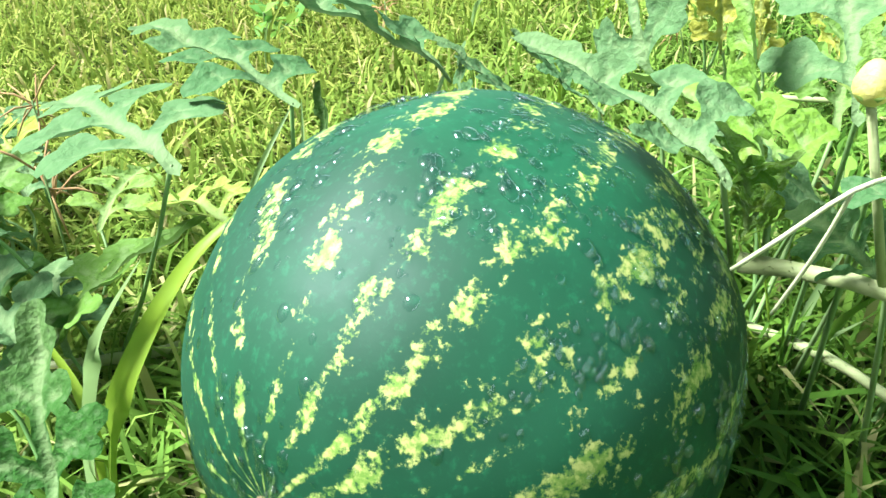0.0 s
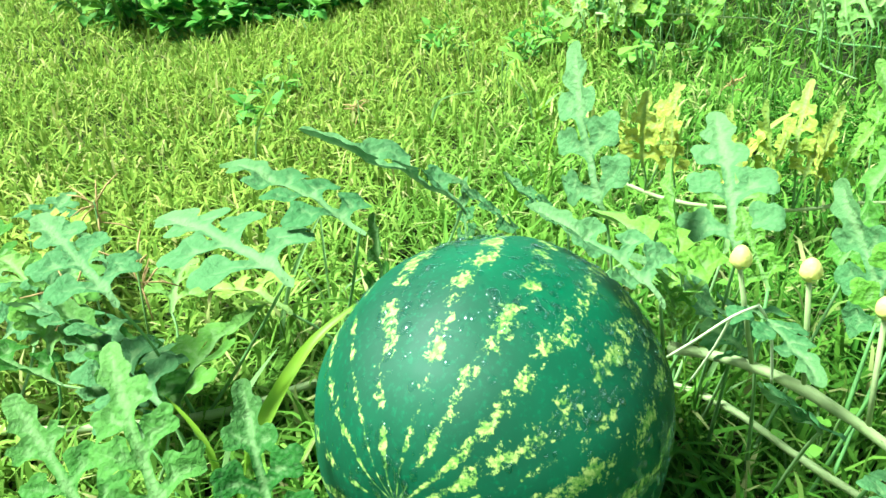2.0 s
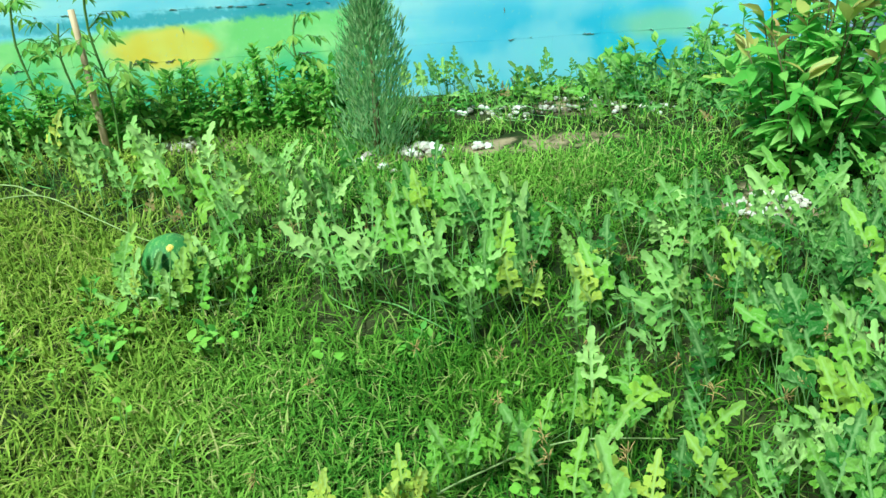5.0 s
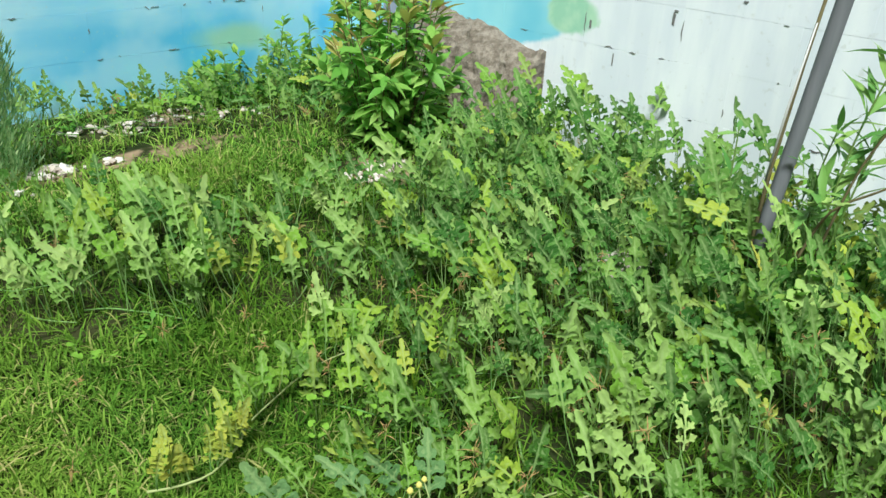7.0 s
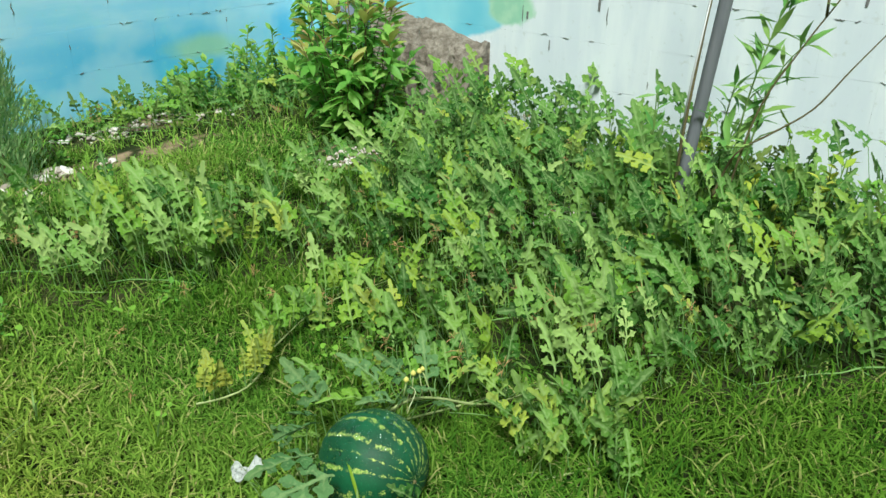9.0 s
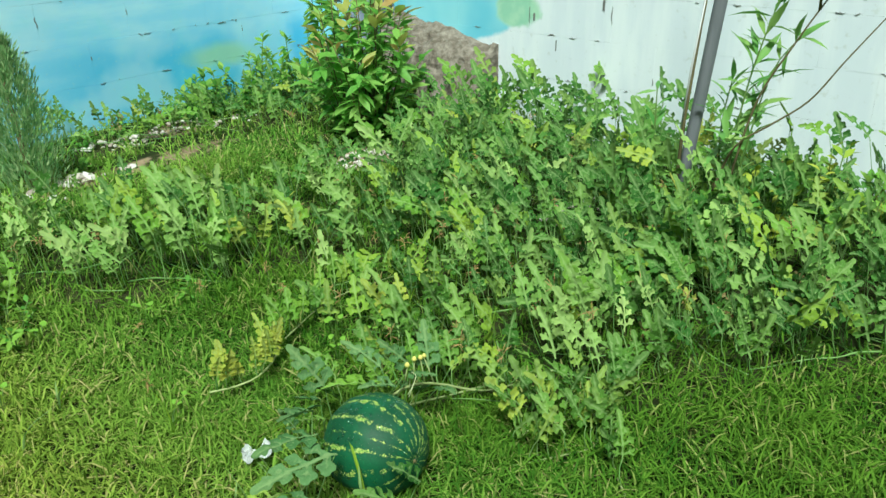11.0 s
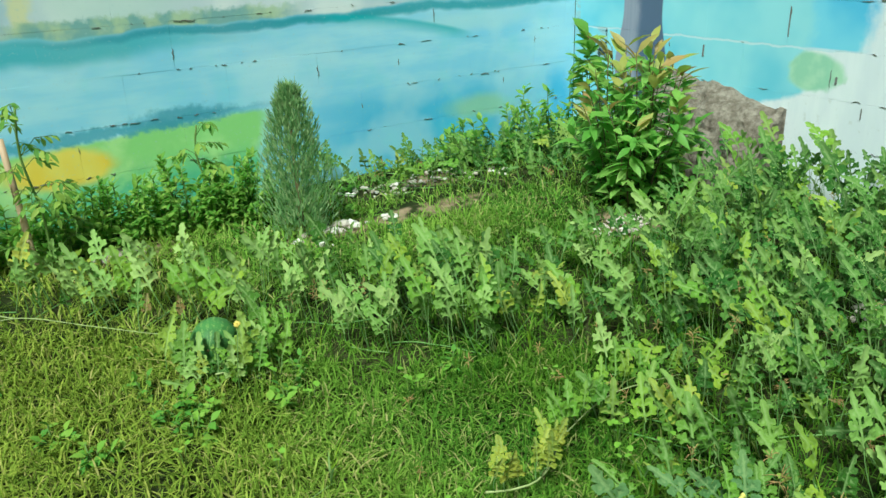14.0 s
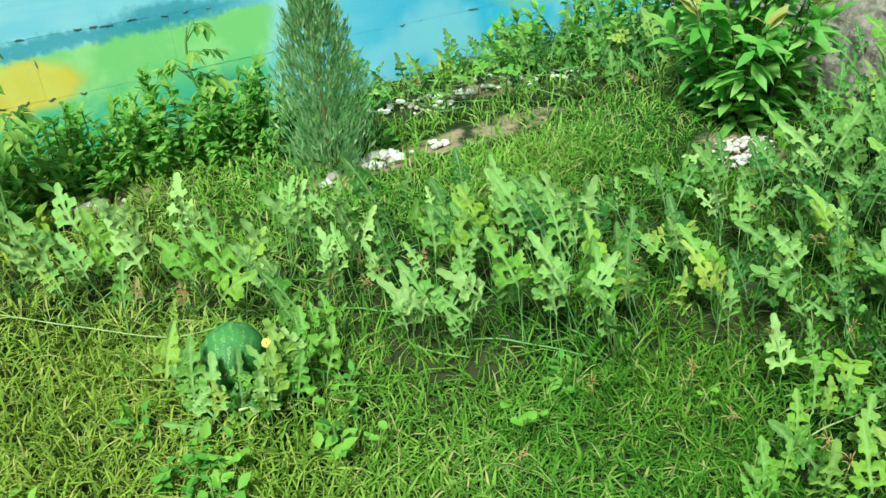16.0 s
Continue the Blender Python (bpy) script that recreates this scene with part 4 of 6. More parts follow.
def leaf_cloud(name, where, along, face, length, width, material, parent=None, label="", fold=0.3, curl=0.25, belly=0.4):
    """Many simple pointed leaves as one mesh."""
    P, D, F = (np.array([tuple(v) for v in a], float) for a in (where, along, face))
    n = len(P)
    L, W = np.broadcast_to(np.asarray(length, float), n), np.broadcast_to(np.asarray(width, float), n)
    D /= np.linalg.norm(D, axis=1)[:, None]
    F = F - D * np.sum(F * D, 1)[:, None]
    F /= np.maximum(np.linalg.norm(F, axis=1), 1e-6)[:, None]
    X = np.cross(D, F)
    verts = np.zeros((n, 10, 3))
    for k, (s, w) in enumerate(((0.0, 0.10), (belly, 1.0), (0.5 + belly / 2, 0.72))):
        drop = -curl * s * s
        for j, u in enumerate((-0.5, 0.0, 0.5)):
            verts[:, 3 * k + j] = P + D * (L * s)[:, None] + X * (W * w * u)[:, None] + F * (L * drop + W * w * fold * abs(u) * 2 * 0.5)[:, None]
    verts[:, 9] = P + D * L[:, None] - F * (L * curl)[:, None]
    o = np.arange(n)[:, None] * 10
    quads = np.concatenate([o + np.array(q) for q in ((0, 1, 4, 3), (1, 2, 5, 4), (3, 4, 7, 6), (4, 5, 8, 7))], 1)
    loops = np.concatenate([quads, o + np.array([6, 7, 9]), o + np.array([7, 8, 9])], 1).ravel()
    sizes = np.tile([4, 4, 4, 4, 3, 3], n)
    me = bpy.data.meshes.new(name)
    me.vertices.add(n * 10)
    me.vertices.foreach_set("co", verts.ravel())
    me.loops.add(len(loops))
    me.loops.foreach_set("vertex_index", loops.astype(np.int32))
    me.polygons.add(len(sizes))
    me.polygons.foreach_set("loop_start", np.concatenate([[0], np.cumsum(sizes)[:-1]]).astype(np.int32))
    me.polygons.foreach_set("loop_total", sizes.astype(np.int32))
    me.update(calc_edges=True)
    return part_of(name, me, material, parent, label, smooth=True)


def green(name, *stops, rough=0.6, thin=0.3, spec=0.2):
    k = len(stops)
    return leaf_material(name, tuple((i / (k - 1), c) for i, c in enumerate(stops)), rough, thin, False, spec, True)


CYPRESS = green("cypress_spray", (0.18, 0.36, 0.13), (0.33, 0.52, 0.22), (0.54, 0.66, 0.34), thin=0.4)
CROTON = green("glossy_leaf", (0.17, 0.42, 0.065), (0.27, 0.53, 0.095), (0.40, 0.61, 0.15), rough=0.5, spec=0.3, thin=0.5)
CROTON_TIP = green("young_shoot_leaf", (0.34, 0.45, 0.08), (0.43, 0.41, 0.10), (0.50, 0.30, 0.12), rough=0.45, spec=0.4, thin=0.4)
FERNY = green("ferny_leaf", (0.16, 0.37, 0.055), (0.27, 0.49, 0.080), (0.42, 0.58, 0.12), thin=0.55)
TOMATO = green("tomato_leaf", (0.14, 0.32, 0.055), (0.25, 0.43, 0.075), (0.40, 0.50, 0.10), thin=0.45)
WEED = green("weed_leaf", (0.09, 0.26, 0.035), (0.17, 0.37, 0.045), (0.27, 0.44, 0.06))
WILLOW = green("narrow_leaf", (0.10, 0.28, 0.06), (0.18, 0.37, 0.08), (0.30, 0.45, 0.12), rough=0.45)
LIME = green("lime_leaf", (0.28, 0.42, 0.04), (0.40, 0.48, 0.05), (0.48, 0.50, 0.08))
t = Tree("brown_stem", 0.75, 0.2)
t.color(t.mix(t.noise(40.0, 3, vector=t.position()), (0.07, 0.06, 0.03), (0.20, 0.17, 0.08)))
WOODY = t.mat
t = Tree("green_stem", 0.6, 0.3)
t.color(t.mix(t.noise(30.0, 3, vector=t.position()), (0.08, 0.16, 0.03), (0.18, 0.27, 0.07)))
GREENSTEM = t.mat


t = Tree("grass_blade", 0.65, 0.05)
own = t.island()
patchy = t.noise(1.6, 3, vector=t.position())
body = t.ramp(own, ((0.0, (0.041, 0.117, 0.013)), (0.35, (0.122, 0.279, 0.036)), (0.70, (0.248, 0.432, 0.063)), (0.88, (0.378, 0.504, 0.117)), (0.94, (0.504, 0.459, 0.198)), (1.0, (0.540, 0.450, 0.252))))
clump = t.noise(14.0, 3, vector=t.position())
body = t.mix(t.math("MULTIPLY", t.step(clump, 0.54, 0.38), 0.4), body, (0.070, 0.185, 0.020))
body = t.mix(t.math("MULTIPLY", t.step(patchy, 0.38, 0.64), 0.50), body, (0.28, 0.42, 0.060))
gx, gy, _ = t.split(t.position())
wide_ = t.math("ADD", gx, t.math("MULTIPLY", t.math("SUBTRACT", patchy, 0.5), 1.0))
dry = t.math("MULTIPLY", t.step(wide_, 0.30, -0.45), 0.58)
body = t.mix(dry, body, t.mix(own, (0.175, 0.245, 0.026), (0.44, 0.43, 0.070)))
# greener blades in the east, their colour darkened further to stand in for shade
lush_shade = t.math("MULTIPLY", t.step(wide_, -0.15, 0.60), t.step(gy, 2.45, 1.95))
body = t.mix(t.math("MULTIPLY", lush_shade, 0.78), body, t.mix(own, (0.028, 0.098, 0.007), (0.125, 0.250, 0.020)))
body = t.mix(t.math("MULTIPLY", t.step(own, 0.90, 0.97), 0.55), body, (0.44, 0.40, 0.16))
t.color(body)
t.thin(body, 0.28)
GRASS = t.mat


def rand_way(r, up=0.0):
    return Vector((r.gauss(0, 1), r.gauss(0, 1), r.gauss(0, 1) + up)).normalized()


def shrub(name, x, y, height, radius, stems, leaves, length, width, material, r, label, category="shrub", group="", young=None, ragged=0.35, low=0.05, wood=GREENSTEM):
    """Stems that fan out from one foot, leaves along them. Returns the thing and the stem tips."""
    base = Vector((x, y, GROUND))
    root = thing(name, base, label, category, group)
    tips, P, D, F, L, W, young_set = [], [], [], [], [], [], ([], [], [], [], [])
    for i in range(stems):
        a, out = r.uniform(0, 2 * math.pi), radius * math.sqrt(r.random())
        h = height * (1 - 0.45 * (out / radius) ** 2) * r.uniform(1 - ragged, 1.0)
        foot = Vector((math.cos(a), math.sin(a), 0)) * out * 0.35
        tip = Vector((math.cos(a) * out, math.sin(a) * out, h))
        line = smooth_line([foot, foot.lerp(tip, 0.5) + Vector((r.uniform(-1, 1), r.uniform(-1, 1), 0.6)) * radius * 0.10, tip], height / 6)
        tube("stem", line, [0.004 * (1 - 0.6 * k / len(line)) for k in range(len(line))], wood, root, sides=5)
        tips.append(base + tip)
        n = max(3, int(leaves / stems))
        for k in range(n):
            s = low + (1 - low) * (k + r.random()) / n
            j = min(int(s * (len(line) - 1)), len(line) - 2)
            p = line[j].lerp(line[j + 1], s * (len(line) - 1) - j)
            turn = a + r.uniform(-2.2, 2.2)
            way = Vector((math.cos(turn), math.sin(turn), r.uniform(-0.45, 0.85) + (1.0 if s > 0.88 else 0)))
            sets = young_set if (young and s > 0.90 and h > height * 0.55) else (P, D, F, L, W)
            size = r.uniform(0.6, 1.15)
            for bag, val in zip(sets, (p, way, Vector((0, 0, 1)) + rand_way(r) * 0.5, length * size, width * size)):
                bag.append(val)
    leaf_cloud("foliage", P, D, F, L, W, material, root)
    if young and young_set[0]:
        leaf_cloud("young_leaves", *young_set, young, root, "reddish young leaves at the tips")
    return root, tips


S = random.Random(23)

# small cypress at the foot of the mural
cy = thing("cypress", (0.505, 2.76, GROUND), "small bluish green cypress with feathery upright sprays", "tree")
tube("trunk", [(0, 0, 0), (0.005, 0, 0.2), (0, 0.005, 0.55)], [0.016, 0.012, 0.004], WOODY, cy, sides=7)
P, D, F, L, W = [], [], [], [], []
for _ in range(6400):
    s = S.random() ** 0.8
    env = 0.124 * (1 - ((s - 0.30) / 0.73) ** 2) ** 0.80
    a = S.uniform(0, 2 * math.pi)
    lobes = 1 + 0.26 * math.sin(4 * a + 9 * s) + 0.20 * math.sin(9 * a - 17 * s)
    rr = env * lobes * S.uniform(0.25, 1.12) ** 0.6
    P.append((math.cos(a) * rr, math.sin(a) * rr, 0.03 + 0.66 * s))
    D.append((math.cos(a) * 0.5 + S.gauss(0, 0.25), math.sin(a) * 0.5 + S.gauss(0, 0.25), S.uniform(0.7, 1.5)))
    F.append((math.cos(a) + S.gauss(0, 0.4), math.sin(a) + S.gauss(0, 0.4), 0.4))
    L.append(S.uniform(0.014, 0.042))
    W.append(S.uniform(0.004, 0.008))
for _ in range(130):
    a, rr = S.uniform(0, 6.28), 0.036 * math.sqrt(S.random())
    P.append((math.cos(a) * rr, math.sin(a) * rr, S.uniform(0.54, 0.68)))
    D.append((S.gauss(0, 0.10), S.gauss(0, 0.10), 1))
    F.append((math.cos(a), math.sin(a), 0))
    L.append(S.uniform(0.03, 0.075))
    W.append(S.uniform(0.003, 0.005))
leaf_cloud("foliage", P, D, F, L, W, CYPRESS, cy, curl=0.05)

# glossy bush in the corner and its thin neighbour
shrub("garden_bush", 1.93, 2.28, 0.84, 0.30, 38, 1150, 0.112, 0.040, CROTON, S, "dense glossy green bush with reddish young tips", "bush", young=CROTON_TIP, ragged=0.28, wood=WOODY)
shrub("sapling", 2.18, 2.85, 0.86, 0.16, 5, 110, 0.100, 0.060, FERNY, S, "thin dark green sapling beside the bush", "sapling", low=0.6, wood=WOODY)
for x, y, h, rad in ((2.25, 3.12, 0.56, 0.24), (1.98, 3.16, 0.48, 0.24), (1.72, 3.20, 0.42, 0.22), (2.30, 2.62, 0.40, 0.18), (2.38, 2.32, 0.34, 0.16), (2.34, 2.85, 0.42, 0.18)):
    shrub("corner_shrub", x, y, h, rad, 12, 420, 0.055, 0.026, FERNY, S, "dark green leafy shrub low against the wall", "shrub", "shrubs along the walls")

# dark ferny shrubs under the mural
for i in range(19):
    x = -1.35 + 0.10 * i + S.uniform(-0.03, 0.03)
    if x > 0.45:
        break
    h = (0.43 if x > -0.42 else 0.36) * S.uniform(0.8, 1.15)
    shrub("ferny_shrub", x, 3.13 + S.uniform(-0.06, 0.08), h, 0.16, 15, 760, 0.042, 0.020, FERNY, S, "dark green ferny shrub growing under the mural", "shrub", "ferny shrubs under the mural")
shrub("ferny_shrub", 0.42, 3.06, 0.40, 0.14, 14, 800, 0.036, 0.011, FERNY, S, "dark green ferny shrub beside the cypress", "shrub", "ferny shrubs under the mural")
for x, y, h, rad in ((0.95, 3.22, 0.18, 0.10), (1.15, 3.26, 0.22, 0.11), (1.40, 3.25, 0.24, 0.12), (0.80, 3.18, 0.16, 0.10), (1.55, 3.12, 0.22, 0.11), (0.72, 2.80, 0.15, 0.08), (0.45, 2.78, 0.13, 0.09), (0.30, 2.86, 0.15, 0.09)):
    shrub("weed", x, y, h, rad, 7, 110, 0.040, 0.020, WEED, S, "light green leafy weed among the stones", "weed", "weeds by the wall")
for x, y, h, rad in ((-0.52, 1.72, 0.06, 0.07), (-0.60, 1.88, 0.06, 0.06), (-0.30, 1.66, 0.08, 0.07), (-0.25, 1.78, 0.10, 0.07), (-0.02, 1.66, 0.10, 0.06), (-0.62, 1.25, 0.06, 0.07),
                     (-0.55, 1.10, 0.06, 0.06), (0.10, 2.62, 0.10, 0.09), (-0.05, 2.75, 0.10, 0.10), (-0.35, 2.70, 0.10, 0.10), (-0.75, 2.78, 0.12, 0.12), (-0.95, 2.86, 0.14, 0.12), (-1.12, 2.95, 0.16, 0.12)):
    shrub("weed", x, y, h, rad, 6, 46, 0.036, 0.022, WEED, S, "low light green weed in the turf", "weed", "weeds in the lawn")

for x, y in ((-0.34, 1.94), (-0.33, 1.79), (-0.24, 1.78), (-0.295, 2.12), (-0.69, 2.15), (0.03, 1.79), (0.46, 1.57)):
    shrub("weed", x, y, S.uniform(0.07, 0.11), S.uniform(0.05, 0.09), 7, 42, 0.030, 0.017, WEED, S, "bushy light green weed in the turf", "weed", "weeds in the lawn")

# tomato plants at their stakes
t = Tree("peeled_stake", 0.6, 0.3)
p = t.local()
x, y, z = t.split(p)
t.color(t.mix(t.noise(1.0, 4, vector=t.join(t.math("MULTIPLY", x, 60.0), t.math("MULTIPLY", y, 60.0), t.math("MULTIPLY", z, 9.0))), (0.46, 0.28, 0.17), (0.62, 0.47, 0.34)))
t.bump(t.noise(80.0, 3, vector=p), 0.4, 0.002)
BAMBOO = t.mat
t = Tree("weathered_stake", 0.85, 0.2)
t.color(t.mix(t.noise(35.0, 4, vector=t.position()), (0.13, 0.115, 0.10), (0.30, 0.26, 0.23)))
t.bump(t.noise(60.0, 4, vector=t.position()), 0.6, 0.003)
GREYWOOD = t.mat
t = Tree("cut_wood", 0.7, 0.2)
t.color(t.mix(t.noise(60.0, 3, vector=t.position()), (0.55, 0.26, 0.18), (0.66, 0.38, 0.27)))
CUTWOOD = t.mat

st = thing("garden_stake", (-0.487, 2.960, GROUND), "peeled pinkish wooden stake leaning in the bed", "stake")
tube("pole", [(0.014, -0.008, -0.05), (0.006, 0, 0.10), (0.000, 0.010, 0.30), (-0.006, 0.016, 0.47), (-0.012, 0.020, 0.605)], [0.013, 0.0135, 0.0125, 0.0120, 0.0115], BAMBOO, st, sides=10)
st2 = thing("garden_stake", (-0.925, 2.775, GROUND), "dark weathered stake with a pink cut top", "stake")
tube("pole", [(-0.16, -0.02, -0.05), (-0.10, -0.01, 0.22), (-0.03, 0, 0.46), (0.045, 0.01, 0.62), (0.095, 0.02, 0.80)], [0.016, 0.016, 0.015, 0.015, 0.014], GREYWOOD, st2, sides=9)
tube("cut_top", [(0.095, 0.02, 0.798), (0.102, 0.021, 0.850)], [0.016, 0.010], CUTWOOD, st2, "fresh pink split top", sides=7)


def tomato(x, y, h, r, label):
    """A lean plant of drooping compound leaves."""
    base = Vector((x, y, GROUND))
    root = thing("tomato_plant", base, label, "tomato plant", "tomato plants at stakes")
    line = smooth_line([(0, 0, 0), (0.02, 0.01, h * 0.4), (-0.01, 0.02, h * 0.75), (0.01, 0.02, h)], 0.05)
    tube("stem", line, 0.0045, GREENSTEM, root, sides=6)
    P, D, F, L, W = [], [], [], [], []
    for i in range(int(h * 34)):
        s = r.uniform(0.12, 1.0)
        p = line[int(s * (len(line) - 1))]
        a = r.uniform(0, 6.28)
        reach = r.uniform(0.08, 0.17) * (1.1 - 0.4 * s)
        end = p + Vector((math.cos(a) * reach, math.sin(a) * reach, r.uniform(-0.02, 0.06)))
        mid = (p + end) / 2 + Vector((0, 0, 0.03))
        tube("leaf_stalk", [p, mid, end], 0.0015, GREENSTEM, root, sides=4)
        for k in range(7):
            q = mid.lerp(end, k / 6) if k else mid
            side = (-1) ** k
            b = a + side * 1.0 if k < 6 else a
            P.append(q)
            D.append((math.cos(b), math.sin(b), r.uniform(-1.0, 0.1)))
            F.append((r.gauss(0, 0.3), r.gauss(0, 0.3), 1))
            L.append(r.uniform(0.035, 0.06))
            W.append(r.uniform(0.014, 0.024))
    leaf_cloud("foliage", P, D, F, L, W, TOMATO, root)
    return root


tomato(-0.44, 2.93, 0.72, S, "lean tomato plant tied to the peeled stake")
tomato(-0.36, 3.02, 0.40, S, "low yellowing tomato plant behind the stake")
tomato(-0.92, 3.12, 0.50, S, "tomato plant in front of the dark stake")
tomato(-1.10, 3.05, 0.45, S, "tomato plant beside the dark stake")
tomato(-1.28, 3.14, 0.52, S, "bushy tomato plant under the mural")
tomato(-0.74, 3.10, 0.62, S, "tall tomato plant between the two stakes")
tomato(-0.62, 3.18, 0.52, S, "tomato plant against the painted field")
tomato(-1.16, 2.94, 0.58, S, "bushy tomato plant by the flower bed")
tomato(0.25, 3.20, 0.50, S, "thin tomato plant against the mural")
shrub("yellow_shrub", -0.39, 2.91, 0.22, 0.09, 6, 60, 0.055, 0.02, LIME, S, "yellowing leaves at the foot of the stake", "shrub")

# flower bed at the lawn's far side
FLOWERS = {}
for nm, a, b in (("white", (0.74, 0.72, 0.58), (0.82, 0.80, 0.72)), ("orange", (0.85, 0.22, 0.02), (0.90, 0.34, 0.03)), ("red", (0.60, 0.05, 0.08), (0.70, 0.10, 0.14)), ("pink", (0.78, 0.42, 0.40), (0.84, 0.58, 0.52)), ("yellow", (0.82, 0.62, 0.10), (0.86, 0.72, 0.22))):
    tr = Tree(nm + "_petal", 0.55, 0.3)
    c = tr.mix(tr.island(), a, b)
    tr.color(c)
    tr.thin(c, 0.3)
    FLOWERS[nm] = tr.mat
t = Tree("flower_centre", 0.8, 0.2)
t.color(t.mix(t.noise(300.0, 2, vector=t.position()), (0.45, 0.25, 0.03), (0.70, 0.50, 0.06)))
EYE_OF = t.mat


def flower(parent, place, kind, size, r, name="flower"):
    """A round head of two rows of petals round a knobbly centre, in the parent's own space."""
    up = Vector((r.uniform(-0.5, 0.3), r.uniform(-0.9, -0.2), 1.0)).normalized()
    q = Vector((0, 0, 1)).rotation_difference(up).to_matrix()
    P, D, F = [], [], []
    for row, (n, lift) in enumerate(((12, 0.25), (9, 0.75))):
        for k in range(n):
            a = 2 * math.pi * (k + 0.5 * row) / n + r.uniform(-0.1, 0.1)
            P.append(q @ Vector((math.cos(a) * 0.18, math.sin(a) * 0.18, 0.06 * row)) * size)
            D.append(q @ Vector((math.cos(a), math.sin(a), lift)))
            F.append(up)
    head = leaf_cloud(name, P, D, F, size * 0.85, size * 0.50, FLOWERS[kind], parent, kind + " flower head", belly=0.6)
    head.location = place
    bm = bmesh.new()
    bmesh.ops.create_icosphere(bm, subdivisions=1, radius=size * 0.24)
    part("centre", bm, EYE_OF, head, "golden flower centre", smooth=True).location = up * size * 0.15
    return head


for x, y, h in ((-1.14, 1.86, 0.16), (-1.10, 2.08, 0.18), (-1.12, 2.30, 0.18), (-1.20, 1.62, 0.16), (-1.02, 2.74, 0.34), (-1.12, 2.60, 0.26), (-0.92, 2.90, 0.26)):
    shrub("leafy_shrub", x, y, h, 0.13, 9, 190, 0.062, 0.040, WEED, S, "low broad leaved shrub before the flower bed", "shrub", "shrubs by the flower bed")
for x, y, h in ((-1.28, 2.72, 0.24), (-1.20, 2.98, 0.26), (-1.38, 3.10, 0.32), (-1.22, 2.55, 0.18)):
    shrub("leafy_shrub", x, y, h, 0.15, 10, 260, 0.05, 0.024, WEED, S, "low leafy green shrub at the bed's edge", "shrub", "shrubs by the flower bed")
beds = []
for x, y, h, rad in ((-1.38, 1.98, 0.40, 0.26), (-1.40, 2.28, 0.56, 0.27), (-1.46, 2.62, 0.62, 0.26), (-1.60, 2.95, 0.60, 0.26), (-1.75, 2.20, 0.66, 0.28), (-1.82, 2.60, 0.72, 0.28), (-1.55, 1.68, 0.38, 0.26), (-1.90, 1.90, 0.56, 0.28), (-2.15, 2.40, 0.72, 0.30), (-2.1, 2.9, 0.72, 0.30), (-1.75, 3.18, 0.55, 0.24)):
    root, tips = shrub("flower_bush", x, y, h, rad, 26, 900, 0.058, 0.028, FERNY if S.random() < 0.35 else WEED, S, "dark green flowering bush with bright daisy heads", "flower bush", "flower bushes by the lawn")
    beds.append(root)
HEADS = (("white", ((-1.29, 2.59, 0.51), (-1.18, 2.25, 0.48), (-1.23, 2.42, 0.34), (-1.16, 2.20, 0.31), (-1.17, 2.22, 0.25), (-1.14, 2.14, 0.45), (-1.12, 2.10, 0.53))),
         ("orange", ((-1.42, 2.95, 0.46), (-1.21, 2.34, 0.48), (-1.34, 2.71, 0.43), (-1.47, 3.09, 0.36), (-1.43, 2.98, 0.32), (-1.17, 1.33, 0.15), (-1.25, 1.36, 0.22))),
         ("pink", ((-1.28, 2.54, 0.43), (-1.35, 2.76, 0.38), (-1.21, 2.35, 0.12))), ("yellow", ((-1.15, 2.17, 0.36), (-1.23, 2.41, 0.35))), ("red", ((-1.08, 1.98, 0.30), (-1.09, 2.00, 0.24), (-1.07, 1.93, 0.27))))
for kind, places in HEADS:
    for at in places:
        at = Vector(at)
        root = min(beds, key=lambda b: (b.location.xy - at.xy).length)
        own = at - root.location
        tube("flower_stalk", [(own.x * 0.3, own.y * 0.3, 0.03), (own.x * 0.7, own.y * 0.7, own.z * 0.7), own], 0.0022, GREENSTEM, root, sides=5)
        flower(root, own, kind, S.uniform(0.021, 0.028), S)

# ---- post, rubble and stones by the white wall ----
t = Tree("grey_post", 0.6, 0.3)
x, y, z = t.split(t.local())
grain = t.noise(1.0, 4, vector=t.join(t.math("MULTIPLY", x, 40.0), t.math("MULTIPLY", y, 40.0), t.math("MULTIPLY", z, 5.0)))
t.color(t.mix(grain, (0.10, 0.11, 0.125), (0.22, 0.225, 0.245)))
t.bump(grain, 0.5, 0.004)
POSTWOOD = t.mat
t = Tree("bare_wood", 0.7, 0.2)
t.color(t.mix(t.noise(50.0, 3, vector=t.position()), (0.16, 0.07, 0.05), (0.30, 0.16, 0.12)))
BARK = t.mat
t = Tree("pale_strip", 0.4, 0.5)
t.color(t.mix(t.noise(20.0, 3, vector=t.position()), (0.45, 0.45, 0.45), (0.62, 0.62, 0.62)))
STRIP_M = t.mat
post = thing("wooden_post", (1.828, 0.578, GROUND), "leaning grey wooden post with a reddish foot", "post")
tube("pole", [(-0.004, 0.012, 0.14), (0.006, -0.002, 0.32), (0.022, -0.025, 0.62), (0.038, -0.050, 0.95), (0.055, -0.080, 1.5), (0.062, -0.09, 1.75)], [0.020, 0.021, 0.021, 0.021, 0.021, 0.020], POSTWOOD, post, sides=14)
tube("foot", [(-0.014, 0.024, -0.08), (-0.009, 0.018, 0.05), (-0.004, 0.012, 0.142)], [0.021, 0.020, 0.019], BARK, post, "reddish stripped foot", sides=12)
